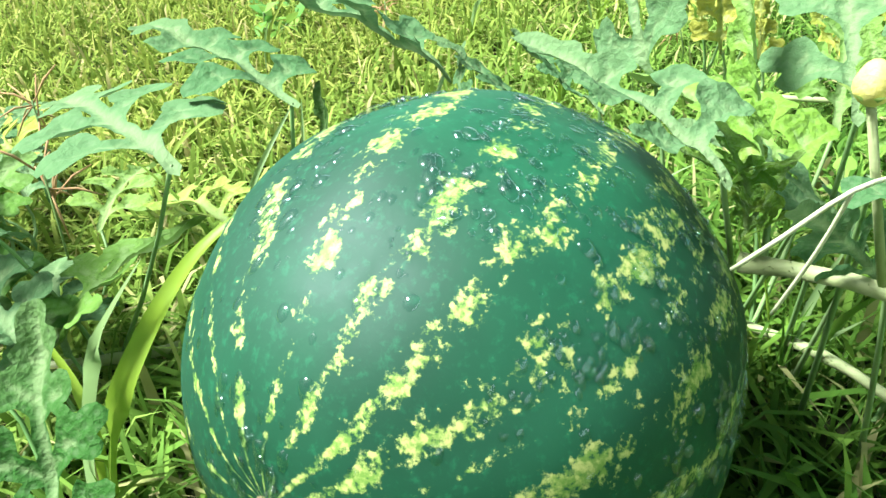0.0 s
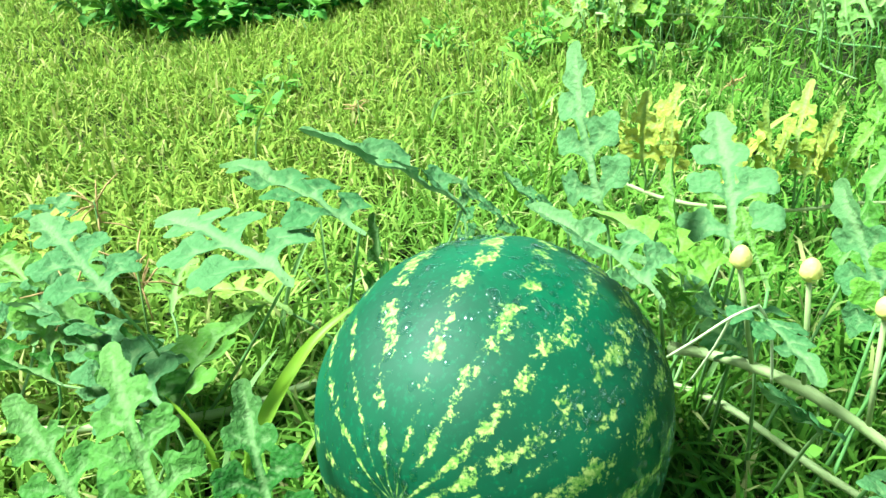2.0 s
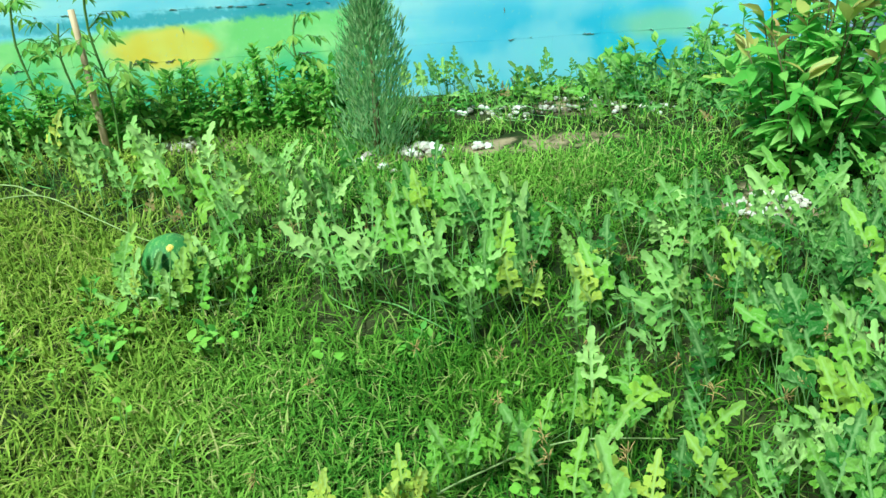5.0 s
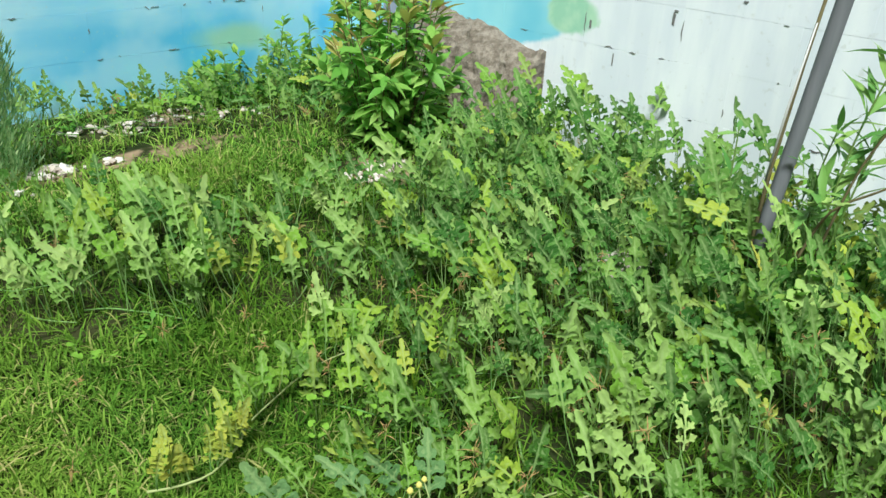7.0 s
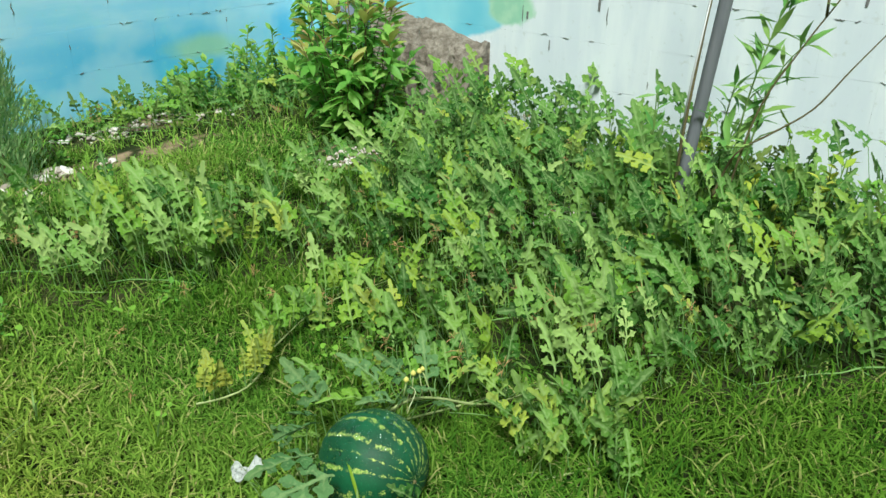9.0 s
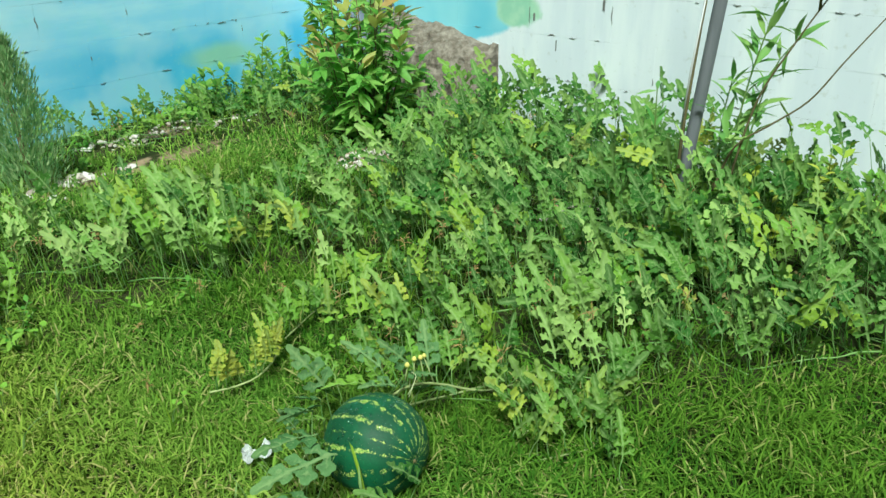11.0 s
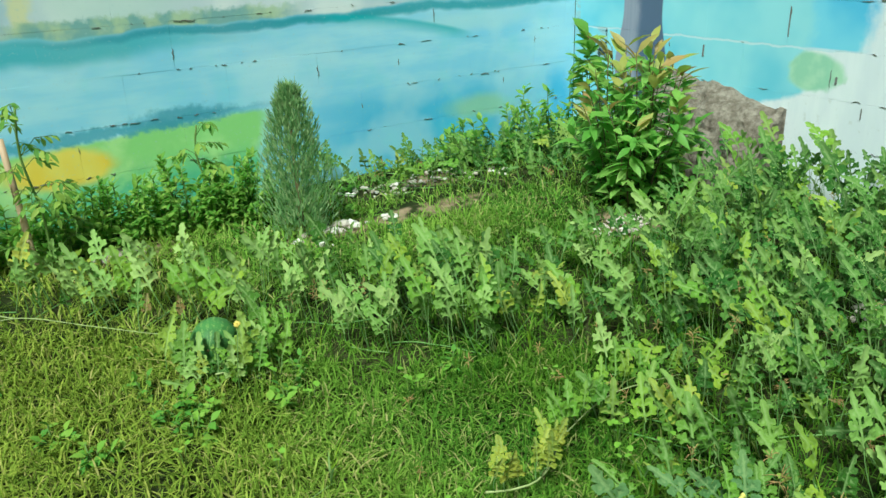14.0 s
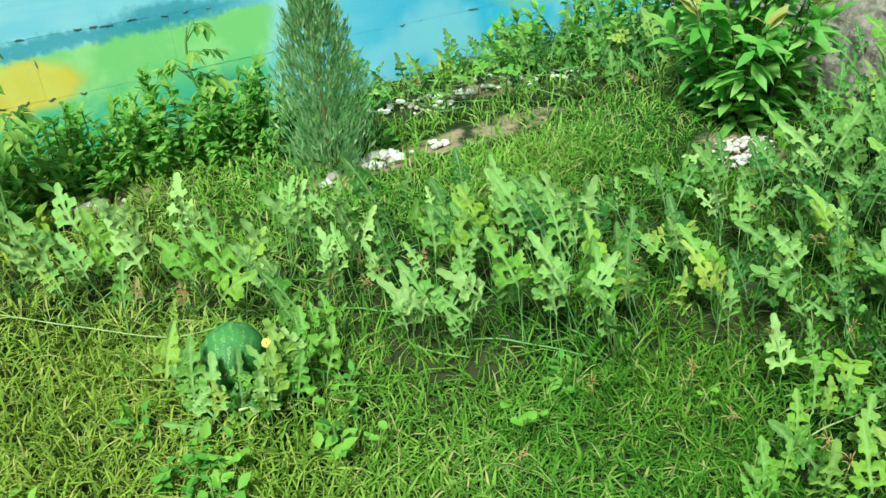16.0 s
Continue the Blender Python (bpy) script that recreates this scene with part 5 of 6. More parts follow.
rod = thing("split_rod", (1.806, 0.600, GROUND), "thin split rod standing against the post", "rod")
tube("rod", [(0, 0, -0.02), (0.01, -0.005, 0.45), (0.02, -0.022, 0.75), (0.03, -0.045, 1.05)], [0.006, 0.006, 0.005, 0.004], WOODY, rod, sides=6)
tube("pale_edge", [(-0.007, -0.004, 0.42), (0.006, -0.012, 0.62), (0.018, -0.03, 0.85)], [0.003, 0.004, 0.002], STRIP_M, rod, "pale split edge", sides=5)


def branch_plant(name, lines, leaf_every, length, width, material, r, label, category, wood, start=0.35):
    """Slender branches with long narrow leaves."""
    base = Vector(lines[0][0])
    root = thing(name, base, label, category)
    P, D, F, L, W = [], [], [], [], []
    for line in lines:
        pts = [p - base for p in smooth_line(line, 0.03)]
        n = len(pts)
        tube("branch", pts, [0.0045 * (1 - 0.65 * i / n) for i in range(n)], wood, root, sides=6)
        run = 0.0
        for i in range(1, n):
            run += (pts[i] - pts[i - 1]).length
            if i / n > start and run > leaf_every:
                run = 0
                way = (pts[i] - pts[i - 1]).normalized()
                for _ in range(2):
                    side = rand_way(r)
                    P.append(pts[i])
                    D.append(way * 0.5 + side * 0.9 + Vector((0, 0, 0.15)))
                    F.append((r.gauss(0, 0.4), r.gauss(0, 0.4), 1))
                    s = r.uniform(0.65, 1.15)
                    L.append(length * s)
                    W.append(width * s)
    if P:
        leaf_cloud("foliage", P, D, F, L, W, material, root, curl=0.3)
    return root


branch_plant("narrow_leaved_shrub", [[(1.86, 0.46, GROUND), (1.86, 0.44, 0.25), (1.87, 0.42, 0.50), (1.89, 0.38, 0.72), (1.92, 0.34, 0.88)], [(1.87, 0.44, GROUND), (1.88, 0.40, 0.30), (1.90, 0.36, 0.55), (1.93, 0.30, 0.66)], [(1.86, 0.46, 0.1), (1.85, 0.48, 0.35), (1.84, 0.46, 0.52)]],
             0.020, 0.118, 0.024, WILLOW, S, "tall shrub with long narrow green leaves by the post", "shrub", GREENSTEM)
branch_plant("narrow_leaved_shrub", [[(1.84, 0.72, GROUND), (1.84, 0.71, 0.25), (1.85, 0.72, 0.47)]], 0.03, 0.085, 0.016, WILLOW, S, "small narrow leaved shoot before the white wall", "shrub", GREENSTEM)
branch_plant("bare_branch", [[(1.82, 0.47, 0.15), (1.83, 0.42, 0.31), (1.84, 0.32, 0.40), (1.85, 0.22, 0.49), (1.86, 0.14, 0.62), (1.89, 0.04, 0.78)]], 9, 0.03, 0.02, WILLOW, S, "long bare brown branch bending away from the post", "branch", WOODY)
branch_plant("bare_branch", [[(1.84, 0.44, 0.10), (1.85, 0.38, 0.45), (1.87, 0.29, 0.66), (1.90, 0.20, 0.84), (1.93, 0.12, 1.02)], [(1.885, 0.245, 0.75), (1.89, 0.25, 0.86), (1.90, 0.24, 1.0)]], 0.12, 0.035, 0.022, WILLOW, S, "thin forked branch with few withered leaves", "branch", WOODY, start=0.7)
shrub("lime_shrub", 1.95, 0.34, 0.38, 0.10, 9, 90, 0.05, 0.024, LIME, S, "yellow green young shrub before the white wall", "shrub")
shrub("lime_shrub", 2.05, 0.16, 0.44, 0.08, 6, 60, 0.05, 0.024, LIME, S, "yellow green leafy sprig near the white wall", "shrub")
for x, y, h, rad in ((2.35, 1.75, 0.30, 0.16), (2.38, 1.40, 0.26, 0.16), (2.40, 1.05, 0.26, 0.16), (2.38, 0.70, 0.24, 0.16), (2.35, 0.35, 0.24, 0.16), (2.38, 0.0, 0.26, 0.16), (2.30, -0.3, 0.26, 0.16), (1.95, 0.62, 0.24, 0.12), (1.76, 0.50, 0.27, 0.10), (1.79, 0.66, 0.27, 0.10), (1.70, 0.60, 0.22, 0.10), (1.88, 0.42, 0.30, 0.10), (1.64, 0.46, 0.30, 0.10), (1.55, 0.43, 0.25, 0.10), (1.70, 0.40, 0.30, 0.10)):
    shrub("wall_weed", x, y, h, rad, 9, 170, 0.060, 0.030, WEED if S.random() < 0.4 else FERNY, S, "leafy green weed along the white wall", "weed", "weeds along the white wall")

# rubble heap left against the white wall
t = Tree("rubble", 0.95, 0.15)
p = t.position()
t.color(t.mix(t.step(t.noise(22.0, 5, 0.7, p), 0.35, 0.68), (0.14, 0.115, 0.092), (0.29, 0.25, 0.21)))
t.bump(t.math("ADD", t.noise(45.0, 5, 0.7, p), t.voronoi(30.0, p)), 0.9, 0.012)
RUBBLE = t.mat
bm = bmesh.new()
grid = []
for i in range(41):
    s = i / 40
    y = 1.965 + 0.72 * s
    top = 0.385 + 0.12 * s + 0.03 * noise.noise((y * 5, 0, 0))
    line = []
    for j in range(17):
        k = j / 16
        x = WALL_X + 0.02 - 0.26 * k
        z = GROUND - 0.02 + (top - GROUND) * (1 - k ** 2.2) ** 0.75
        wob_ = 0.022 * noise.noise((x * 14, y * 14, z * 14)) + 0.012 * noise.noise((x * 40, y * 40, z * 40))
        line.append(bm.verts.new((x - wob_ * k, y + (wob_ if 0 < i < 40 else 0.3 * wob_), z + wob_)))
    grid.append(line)
for i in range(40):
    for j in range(16):
        bm.faces.new((grid[i][j], grid[i][j + 1], grid[i + 1][j + 1], grid[i + 1][j]))
for line in (grid[0], grid[-1]):
    low_ = [bm.verts.new((v.co.x, v.co.y, GROUND - 0.05)) for v in line]
    for j in range(16):
        bm.faces.new((line[j], low_[j], low_[j + 1], line[j + 1]))
bmesh.ops.recalc_face_normals(bm, faces=bm.faces)
tagged(part("dirt_mound", bm, RUBBLE), "brown mound of rough dirt against the wall", "mound")

t = Tree("pale_stone", 0.8, 0.3)
c = t.ramp(t.island(), ((0.0, (0.22, 0.18, 0.15)), (0.3, (0.42, 0.35, 0.31)), (0.7, (0.60, 0.53, 0.48)), (1.0, (0.78, 0.75, 0.71))))
t.color(t.mix(t.math("MULTIPLY", t.noise(120.0, 4, vector=t.position()), 0.5), c, (0.42, 0.36, 0.31)))
t.bump(t.noise(150.0, 3, vector=t.position()), 0.5, 0.002)
STONE = t.mat
BARE_SPOTS = [(0.67, 2.71, 0.11), (0.46, 2.66, 0.05), (-0.18, 3.00, 0.10), (1.73, 2.10, 0.15), (1.25, 3.06, 0.12), (1.80, 1.02, 0.12), (0.92, 3.08, 0.12), (1.55, 3.0, 0.10), (1.95, 0.98, 0.08), (1.10, 2.60, 0.12), (0.92, 2.70, 0.10)]
for x, y, rad, n, big in ((0.67, 2.71, 0.060, 40, 0.020), (0.46, 2.66, 0.025, 9, 0.020), (-0.18, 3.00, 0.08, 60, 0.014), (1.72, 2.10, 0.12, 120, 0.012), (1.40, 3.12, 0.13, 46, 0.012), (1.14, 3.06, 0.12, 40, 0.011), (1.66, 2.98, 0.10, 24, 0.011), (1.80, 1.02, 0.10, 70, 0.012),
                          (0.95, 3.12, 0.07, 14, 0.013), (0.52, 2.56, 0.03, 6, 0.014), (1.95, 0.98, 0.07, 34, 0.012), (0.85, 2.70, 0.05, 7, 0.016)):
    bm = bmesh.new()
    for _ in range(n):
        a, d = S.uniform(0, 6.28), rad * math.sqrt(S.random())
        size = big * S.uniform(0.5, 1.25)
        made = bmesh.ops.create_icosphere(bm, subdivisions=1, radius=1.0)["verts"]
        seed_, m = S.uniform(0, 99), Matrix.Rotation(S.uniform(0, 6.28), 3, rand_way(S))
        for v in made:
            q = m @ (v.co * (1 + 0.35 * noise.noise(v.co * 1.6 + Vector((seed_, 0, 0)))))
            v.co = Vector((x + math.cos(a) * d * 1.4 + q.x * size, y + math.sin(a) * d * 0.8 + q.y * size, GROUND + rise(x, y) + size * 0.45 + 0.022 * (1 - d / rad) + S.uniform(0, 0.006) * 0 + q.z * size * 0.72))
    tagged(part("gravel", bm, STONE), "small heap of pale pinkish white stones", "gravel", "stone heaps", "stuff")

# ---- small things ----
t = Tree("water", 0.0, 0.5)
clear = t.nt.nodes.new("ShaderNodeBsdfTransparent")
clear.inputs[0].default_value = (0.90, 0.97, 0.95, 1)
shine = t.nt.nodes.new("ShaderNodeBsdfGlossy")
shine.inputs["Roughness"].default_value = 0.05
facing = t.nt.nodes.new("ShaderNodeLayerWeight").outputs["Facing"]
gloss = t.math("ADD", 0.07, t.math("MULTIPLY", t.math("POWER", facing, 2.5), 0.50))
film_ = t.nt.nodes.new("ShaderNodeMixShader")
for a_, b_ in ((gloss, film_.inputs[0]), (clear.outputs[0], film_.inputs[1]), (shine.outputs[0], film_.inputs[2]), (film_.outputs[0], t.out.inputs[0])):
    t.nt.links.new(a_, b_)
WATER = t.mat
T = random.Random(31)


def drops():
    """Water drops that sit on the upper side of the first melon."""
    a, e1, e2 = melon_frame(MELON_A)
    shapes = []
    for level in (1, 2):
        bm = bmesh.new()
        bmesh.ops.create_icosphere(bm, subdivisions=level, radius=1.0)
        bm.verts.index_update()
        shapes.append(([v.co.copy() for v in bm.verts], [tuple(v.index for v in f.verts) for f in bm.faces]))
        bm.free()
    verts, faces = [], []
    for count, lo, hi in ((360, 0.0019, 0.0036), (1500, 0.0012, 0.0024), (1900, 0.0006, 0.0012)):
        done = 0
        while done < count:
            d = rand_way(T)
            if d.z < -0.1 and T.random() < 0.6 or d.z < -0.45:
                continue
            la, lb, lc = d.dot(e1), d.dot(e2), d.dot(a)
            p = MELON_C + e1 * la * MELON_S + e2 * lb * MELON_S + a * lc * MELON_L
            nrm = (e1 * la / MELON_S + e2 * lb / MELON_S + a * lc / MELON_L).normalized()
            down = (Vector((0, 0, -1)) - nrm * -nrm.z)
            m = frame_of(down if down.length > 0.05 else e2, nrm).to_3x3()
            size = T.uniform(lo, hi)
            stretch = T.uniform(0.9, 1.7) if size > 0.0012 else 1.0
            ball, sides = shapes[1 if size > 0.0012 else 0]
            o = len(verts)
            verts += [p + m @ Vector((c.x * size, c.y * size * stretch * (1 + 0.25 * c.y), c.z * size * (0.52 if c.z > 0 else 0.2))) for c in ball]
            faces += [tuple(i + o for i in f) for f in sides]
            done += 1
    me = bpy.data.meshes.new("water_drops")
    me.from_pydata(verts, [], faces)
    return tagged(part_of("water_drops", me, WATER, smooth=True), "clear water drops beaded on the wet melon", "water drops", kind="stuff")


drops()

t = Tree("bud", 0.6, 0.3)
t.color(t.mix(t.noise(200.0, 3, vector=t.position()), (0.60, 0.52, 0.08), (0.74, 0.68, 0.24)))
t.bump(t.noise(500.0, 2, vector=t.position()), 0.5, 0.001)
BUD = t.mat
SEPAL = green("bud_sepal", (0.20, 0.34, 0.06), (0.30, 0.42, 0.10))


def bud(parent, at, size, stalk):
    """A round closed bud with sepals, in the world's place, under a shoot."""
    own = Vector(at) - parent.location
    bm = bmesh.new()
    bmesh.ops.create_uvsphere(bm, u_segments=15, v_segments=9, radius=1.0)
    for v in bm.verts:
        ph = math.atan2(v.co.y, v.co.x)
        ridge = 1 + 0.09 * math.cos(5 * ph) * (1 - abs(v.co.z))
        v.co = Vector((v.co.x * size * ridge * (1 - 0.25 * max(0, v.co.z)), v.co.y * size * ridge * (1 - 0.25 * max(0, v.co.z)), v.co.z * size * 1.2))
    b = part("bud", bm, BUD, parent, "round yellow closed bud", smooth=True)
    b.location = own
    P, D, F = [], [], []
    for k in range(6):
        a = k * 1.047
        P.append((math.cos(a) * size * 0.6, math.sin(a) * size * 0.6, -size * 0.9))
        D.append((math.cos(a), math.sin(a), 1.1))
        F.append((-math.cos(a), -math.sin(a), 0.4))
    leaf_cloud("sepal", P, D, F, size * 1.3, size * 0.5, SEPAL, b)
    tube("bud_stalk", [Vector(stalk) - parent.location - own, (0, 0, -size * 1.05)], [0.0016, 0.0014], STEM, b, sides=6)


for at, size, foot in (((0.390, 0.532, 0.152), 0.0056, (0.400, 0.556, 0.073)), ((0.422, 0.541, 0.148), 0.0056, (0.428, 0.553, 0.070)), ((0.458, 0.556, 0.128), 0.0056, (0.462, 0.548, 0.058)), ((0.487, 0.572, 0.112), 0.0052, (0.488, 0.544, 0.048))):
    bud(vb, at, size, foot)
for k in range(7):
    a = k * 0.9
    own = Vector((0.352, 0.560, 0.078)) - vb.location
    leaf = part_of("shoot_leaf", YOUNG[k % 4], None, vb)
    leaf.matrix_basis = Matrix.Translation(own + Vector((0, 0, 0.004 * k))) @ frame_of((math.cos(a) * 0.6, math.sin(a) * 0.6, 1), (-math.cos(a), -math.sin(a), 0.5)) @ Matrix.Scale(0.030 + 0.006 * (k % 3), 4)

# forked tendril that reaches over the melon's side
t = Tree("pale_tendril", 0.6, 0.3)
t.color(t.mix(t.noise(80.0, 2, vector=t.position()), (0.46, 0.52, 0.24), (0.62, 0.64, 0.40)))
TENDRIL = t.mat
tn = thing("tendril", (0.402, 0.530, 0.128), "pale forked tendril hanging in the air", "tendril")
tube("tendril_arm", smooth_line([(0, 0, 0), (-0.009, -0.021, 0.002), (-0.024, -0.024, -0.014), (-0.038, -0.022, -0.030)], 0.006), 0.0008, TENDRIL, tn, sides=5)
tube("tendril_arm", smooth_line([(-0.009, -0.021, 0.002), (-0.016, -0.018, -0.020), (-0.027, -0.013, -0.048)], 0.006), 0.0007, TENDRIL, tn, sides=5)
tube("tendril_foot", smooth_line([(0, 0, 0), (0.006, 0.012, -0.02), (0.010, 0.020, -0.058)], 0.006), 0.0009, TENDRIL, tn, sides=5)


def ribbon(name, line, width, material, parent, fold=0.25):
    """A broad grass blade along a line, keeled down its middle."""
    pts = smooth_line(line, 0.008)
    verts, faces = [], []
    n = len(pts)
    for i, p in enumerate(pts):
        way = (pts[min(i + 1, n - 1)] - pts[max(i - 1, 0)]).normalized()
        side = way.cross(Vector((0.35, 0.35, 0.85))).normalized()
        s = i / (n - 1)
        w = width * (0.6 + 0.8 * s if s < 0.35 else 0.88 * (1 - ((s - 0.35) / 0.65) ** 2.0) + 0.01)
        lift = side.cross(way) * w * fold
        verts += [p - side * w / 2 + lift, p, p + side * w / 2 + lift]
    for i in range(n - 1):
        for k in (0, 1):
            a = i * 3 + k
            faces.append((a, a + 1, a + 4, a + 3))
    me = bpy.data.meshes.new(name)
    me.from_pydata(verts, [], faces)
    return part_of(name, me, material, parent, smooth=True)


BROAD = green("broad_blade", (0.24, 0.42, 0.03), (0.34, 0.47, 0.035), rough=0.4, thin=0.45)
PALE_BLADE = green("pale_blade", (0.26, 0.42, 0.12), (0.34, 0.48, 0.18), rough=0.4, thin=0.45)
tuft = thing("grass_tuft", (0.120, 0.398, GROUND), "tuft of broad yellow green grass blades beside the melon", "grass tuft")
for line, w, mat_ in (([(0.004, 0.002, 0), (0.008, 0.006, 0.05), (0.020, 0.022, 0.095), (0.040, 0.062, 0.145), (0.066, 0.110, 0.168)], 0.012, BROAD), ([(-0.004, -0.003, 0), (-0.002, 0.0, 0.05), (0.008, 0.016, 0.105), (0.030, 0.041, 0.150)], 0.012, PALE_BLADE),
                      ([(0.0, 0.0, 0), (-0.03, 0.02, 0.06), (-0.08, 0.03, 0.085)], 0.008, BROAD)):
    ribbon("blade", line, w, mat_, tuft)
for k in range(46):
    if k < 16:
        x, y = T.uniform(-0.35, 0.75), T.uniform(0.35, 1.3)
    else:
        x, y = T.uniform(-1.1, 1.4), T.uniform(0.2, 2.6)
    if (x - 0.26) ** 2 + (y - 0.517) ** 2 < 0.02 or (x - 0.43) ** 2 + (y - 0.25) ** 2 < 0.05:
        continue
    tf = thing("grass_tuft", (x, y, GROUND), "small tuft of broader lawn grass", "grass tuft", "grass tufts in the lawn")
    for _ in range(T.randint(3, 6)):
        a, h = T.uniform(0, 6.28), T.uniform(0.06, 0.13)
        d = Vector((math.cos(a), math.sin(a), 0))
        ribbon("blade", [(0, 0, 0), d * h * 0.2 + Vector((0, 0, h * 0.55)), d * h * T.uniform(0.5, 0.9) + Vector((0, 0, h * T.uniform(0.7, 1.0)))], T.uniform(0.004, 0.007), T.choice((BROAD, PALE_BLADE, GRASS)), tf)

# crumpled scrap of paper in the grass
t = Tree("scrap_paper", 0.7, 0.3)
t.color(t.mix(t.noise(60.0, 3, vector=t.position()), (0.62, 0.64, 0.64), (0.78, 0.79, 0.78)))
bm = bmesh.new()
grid = []
for i in range(15):
    line = []
    for j in range(11):
        u_, v_ = (i / 14 - 0.5) * 0.062, (j / 10 - 0.5) * 0.034 * (1 + 0.5 * math.sin(i * 0.7))
        z = 0.012 * noise.noise((u_ * 55, v_ * 55, 1.0)) + 0.006 * noise.noise((u_ * 140, v_ * 140, 5.0)) + 0.010 * abs(u_) / 0.03
        line.append(bm.verts.new((u_ + 0.004 * noise.noise((u_ * 90, v_ * 90, 7)), v_, z)))
    grid.append(line)
for i in range(14):
    for j in range(10):
        bm.faces.new((grid[i][j], grid[i + 1][j], grid[i + 1][j + 1], grid[i][j + 1]))
bmesh.ops.solidify(bm, geom=list(bm.faces), thickness=0.0006)
scrap = part("paper_scrap", bm, t.mat)
scrap.matrix_world = pose(0.105, 0.720, GROUND + 0.058, 12, -8, -35)
tagged(scrap, "crumpled white scrap of paper on the grass", "paper")

# dry reddish seed heads
t = Tree("dry_seed", 0.85, 0.15)
t.color(t.mix(t.noise(120.0, 3, vector=t.position()), (0.32, 0.18, 0.07), (0.52, 0.36, 0.16)))
SEED = t.mat
SCATTER = ()
while len(SCATTER) < 44:
    x, y = T.uniform(0.1, 2.1), T.uniform(0.1, 2.2)
    if inside(x, y, PATCH):
        SCATTER += ((x, y, T.uniform(0.13, 0.21) + 0.08 * max(0, x - 1.1)),)
for x, y, h in ((-0.10, 0.47, 0.11), (-0.08, 0.50, 0.12), (-0.24, 0.58, 0.12), (0.62, 1.06, 0.16), (0.75, 0.98, 0.14), (0.80, 1.30, 0.17), (0.95, 0.80, 0.16), (0.58, 1.22, 0.12), (1.15, 1.45, 0.20), (0.90, 0.55, 0.15),
                (0.62, 1.35, 0.13), (0.98, 1.12, 0.16), (1.30, 0.90, 0.16), (1.55, 0.55, 0.16), (0.45, 1.45, 0.10), (0.20, 1.38, 0.10), (1.20, 0.40, 0.13), (0.55, 0.75, 0.15), (-0.3, 1.1, 0.08), (0.1, 1.15, 0.08), (1.45, 1.30, 0.2), (1.6, 1.7, 0.22)) + SCATTER:
    head = thing("dry_seed_head", (x, y, GROUND), "dry reddish brown seed head on a thin stalk", "seed head", "dry seed heads")
    top = Vector((T.uniform(-0.01, 0.01), T.uniform(-0.01, 0.01), h))
    tube("stalk", [(0, 0, 0), top * 0.5 + Vector((0.004, 0, 0)), top], 0.0009, GREENSTEM, head, sides=5)
    for k in range(11):
        d = rand_way(T, 0.35)
        s = T.uniform(0.4, 0.95) * (1.5 if y < 0.6 else 1.0)
        a = top - Vector((0, 0, 0.025 * T.random()))
        tube("spikelet", [a, a + d * 0.016 * s + Vector((0, 0, 0.003)), a + d * 0.030 * s], [0.0006, 0.0010, 0.0005], SEED, head, sides=4)

# small round-leaved weeds
ROUND = green("round_leaf", (0.13, 0.33, 0.04), (0.24, 0.45, 0.05))


def sprig(x, y, h, size, n, label):
    root = thing("clover_sprig", (x, y, GROUND), label, "weed", "round leaved weeds")
    for k in range(n):
        a = k * 6.28 / n + T.uniform(-0.4, 0.4)
        top = Vector((math.cos(a) * size * 0.9, math.sin(a) * size * 0.9, h * T.uniform(0.8, 1.1)))
        tube("stalk", [(0, 0, 0), top * 0.5 + Vector((0, 0, h * 0.15)), top], 0.0009, GREENSTEM, root, sides=4)
        bm = bmesh.new()
        c = bm.verts.new((0, 0, 0))
        ring = []
        for i in range(13):
            b = -2.8 + 5.6 * i / 12
            ring.append(bm.verts.new((math.cos(b) * size * 0.55 + size * 0.3, math.sin(b) * size * 0.6, 0.12 * size * math.cos(2 * b))))
        for i in range(12):
            bm.faces.new((c, ring[i], ring[i + 1]))
        leaf = part("leaf", bm, ROUND, root, smooth=True)
        leaf.matrix_basis = Matrix.Translation(top) @ pose(0, 0, 0, T.uniform(-25, 25), T.uniform(-25, 10), math.degrees(a))
    return root


for x, y, h, size, n in ((0.440, 0.648, 0.075, 0.014, 3), (0.425, 0.620, 0.060, 0.013, 2), (-0.179, 1.360, 0.12, 0.020, 3), (0.244, 1.444, 0.14, 0.030, 3), (0.300, 1.47, 0.10, 0.026, 2), (-0.02, 1.75, 0.13, 0.030, 3), (0.56, 0.98, 0.12, 0.022, 4), (0.50, 0.90, 0.10, 0.020, 4),
                         (0.60, 0.86, 0.12, 0.018, 3), (-0.35, 1.55, 0.09, 0.018, 3), (0.10, 1.02, 0.08, 0.016, 3), (0.34, 0.80, 0.08, 0.016, 3), (-0.62, 1.30, 0.09, 0.020, 4), (-0.25, 1.68, 0.12, 0.024, 3), (0.02, 1.60, 0.10, 0.022, 3), (0.62, 1.30, 0.10, 0.02, 3)):
    sprig(x, y, h * 0.9, size * 0.75, n, "small round leaved weed sprig in the turf")

# yellow flower above the second melon
fl = thing("melon_flower", (-0.13, 1.76, GROUND), "small yellow watermelon flower on a thin stalk", "flower")
tube("stalk", [(0, 0, 0), (0.004, 0.01, 0.10), (0.028, 0.03, 0.235)], 0.0014, GREENSTEM, fl, sides=5)
flower(fl, Vector((0.028, 0.03, 0.241)), "yellow", 0.010, T, "petals")

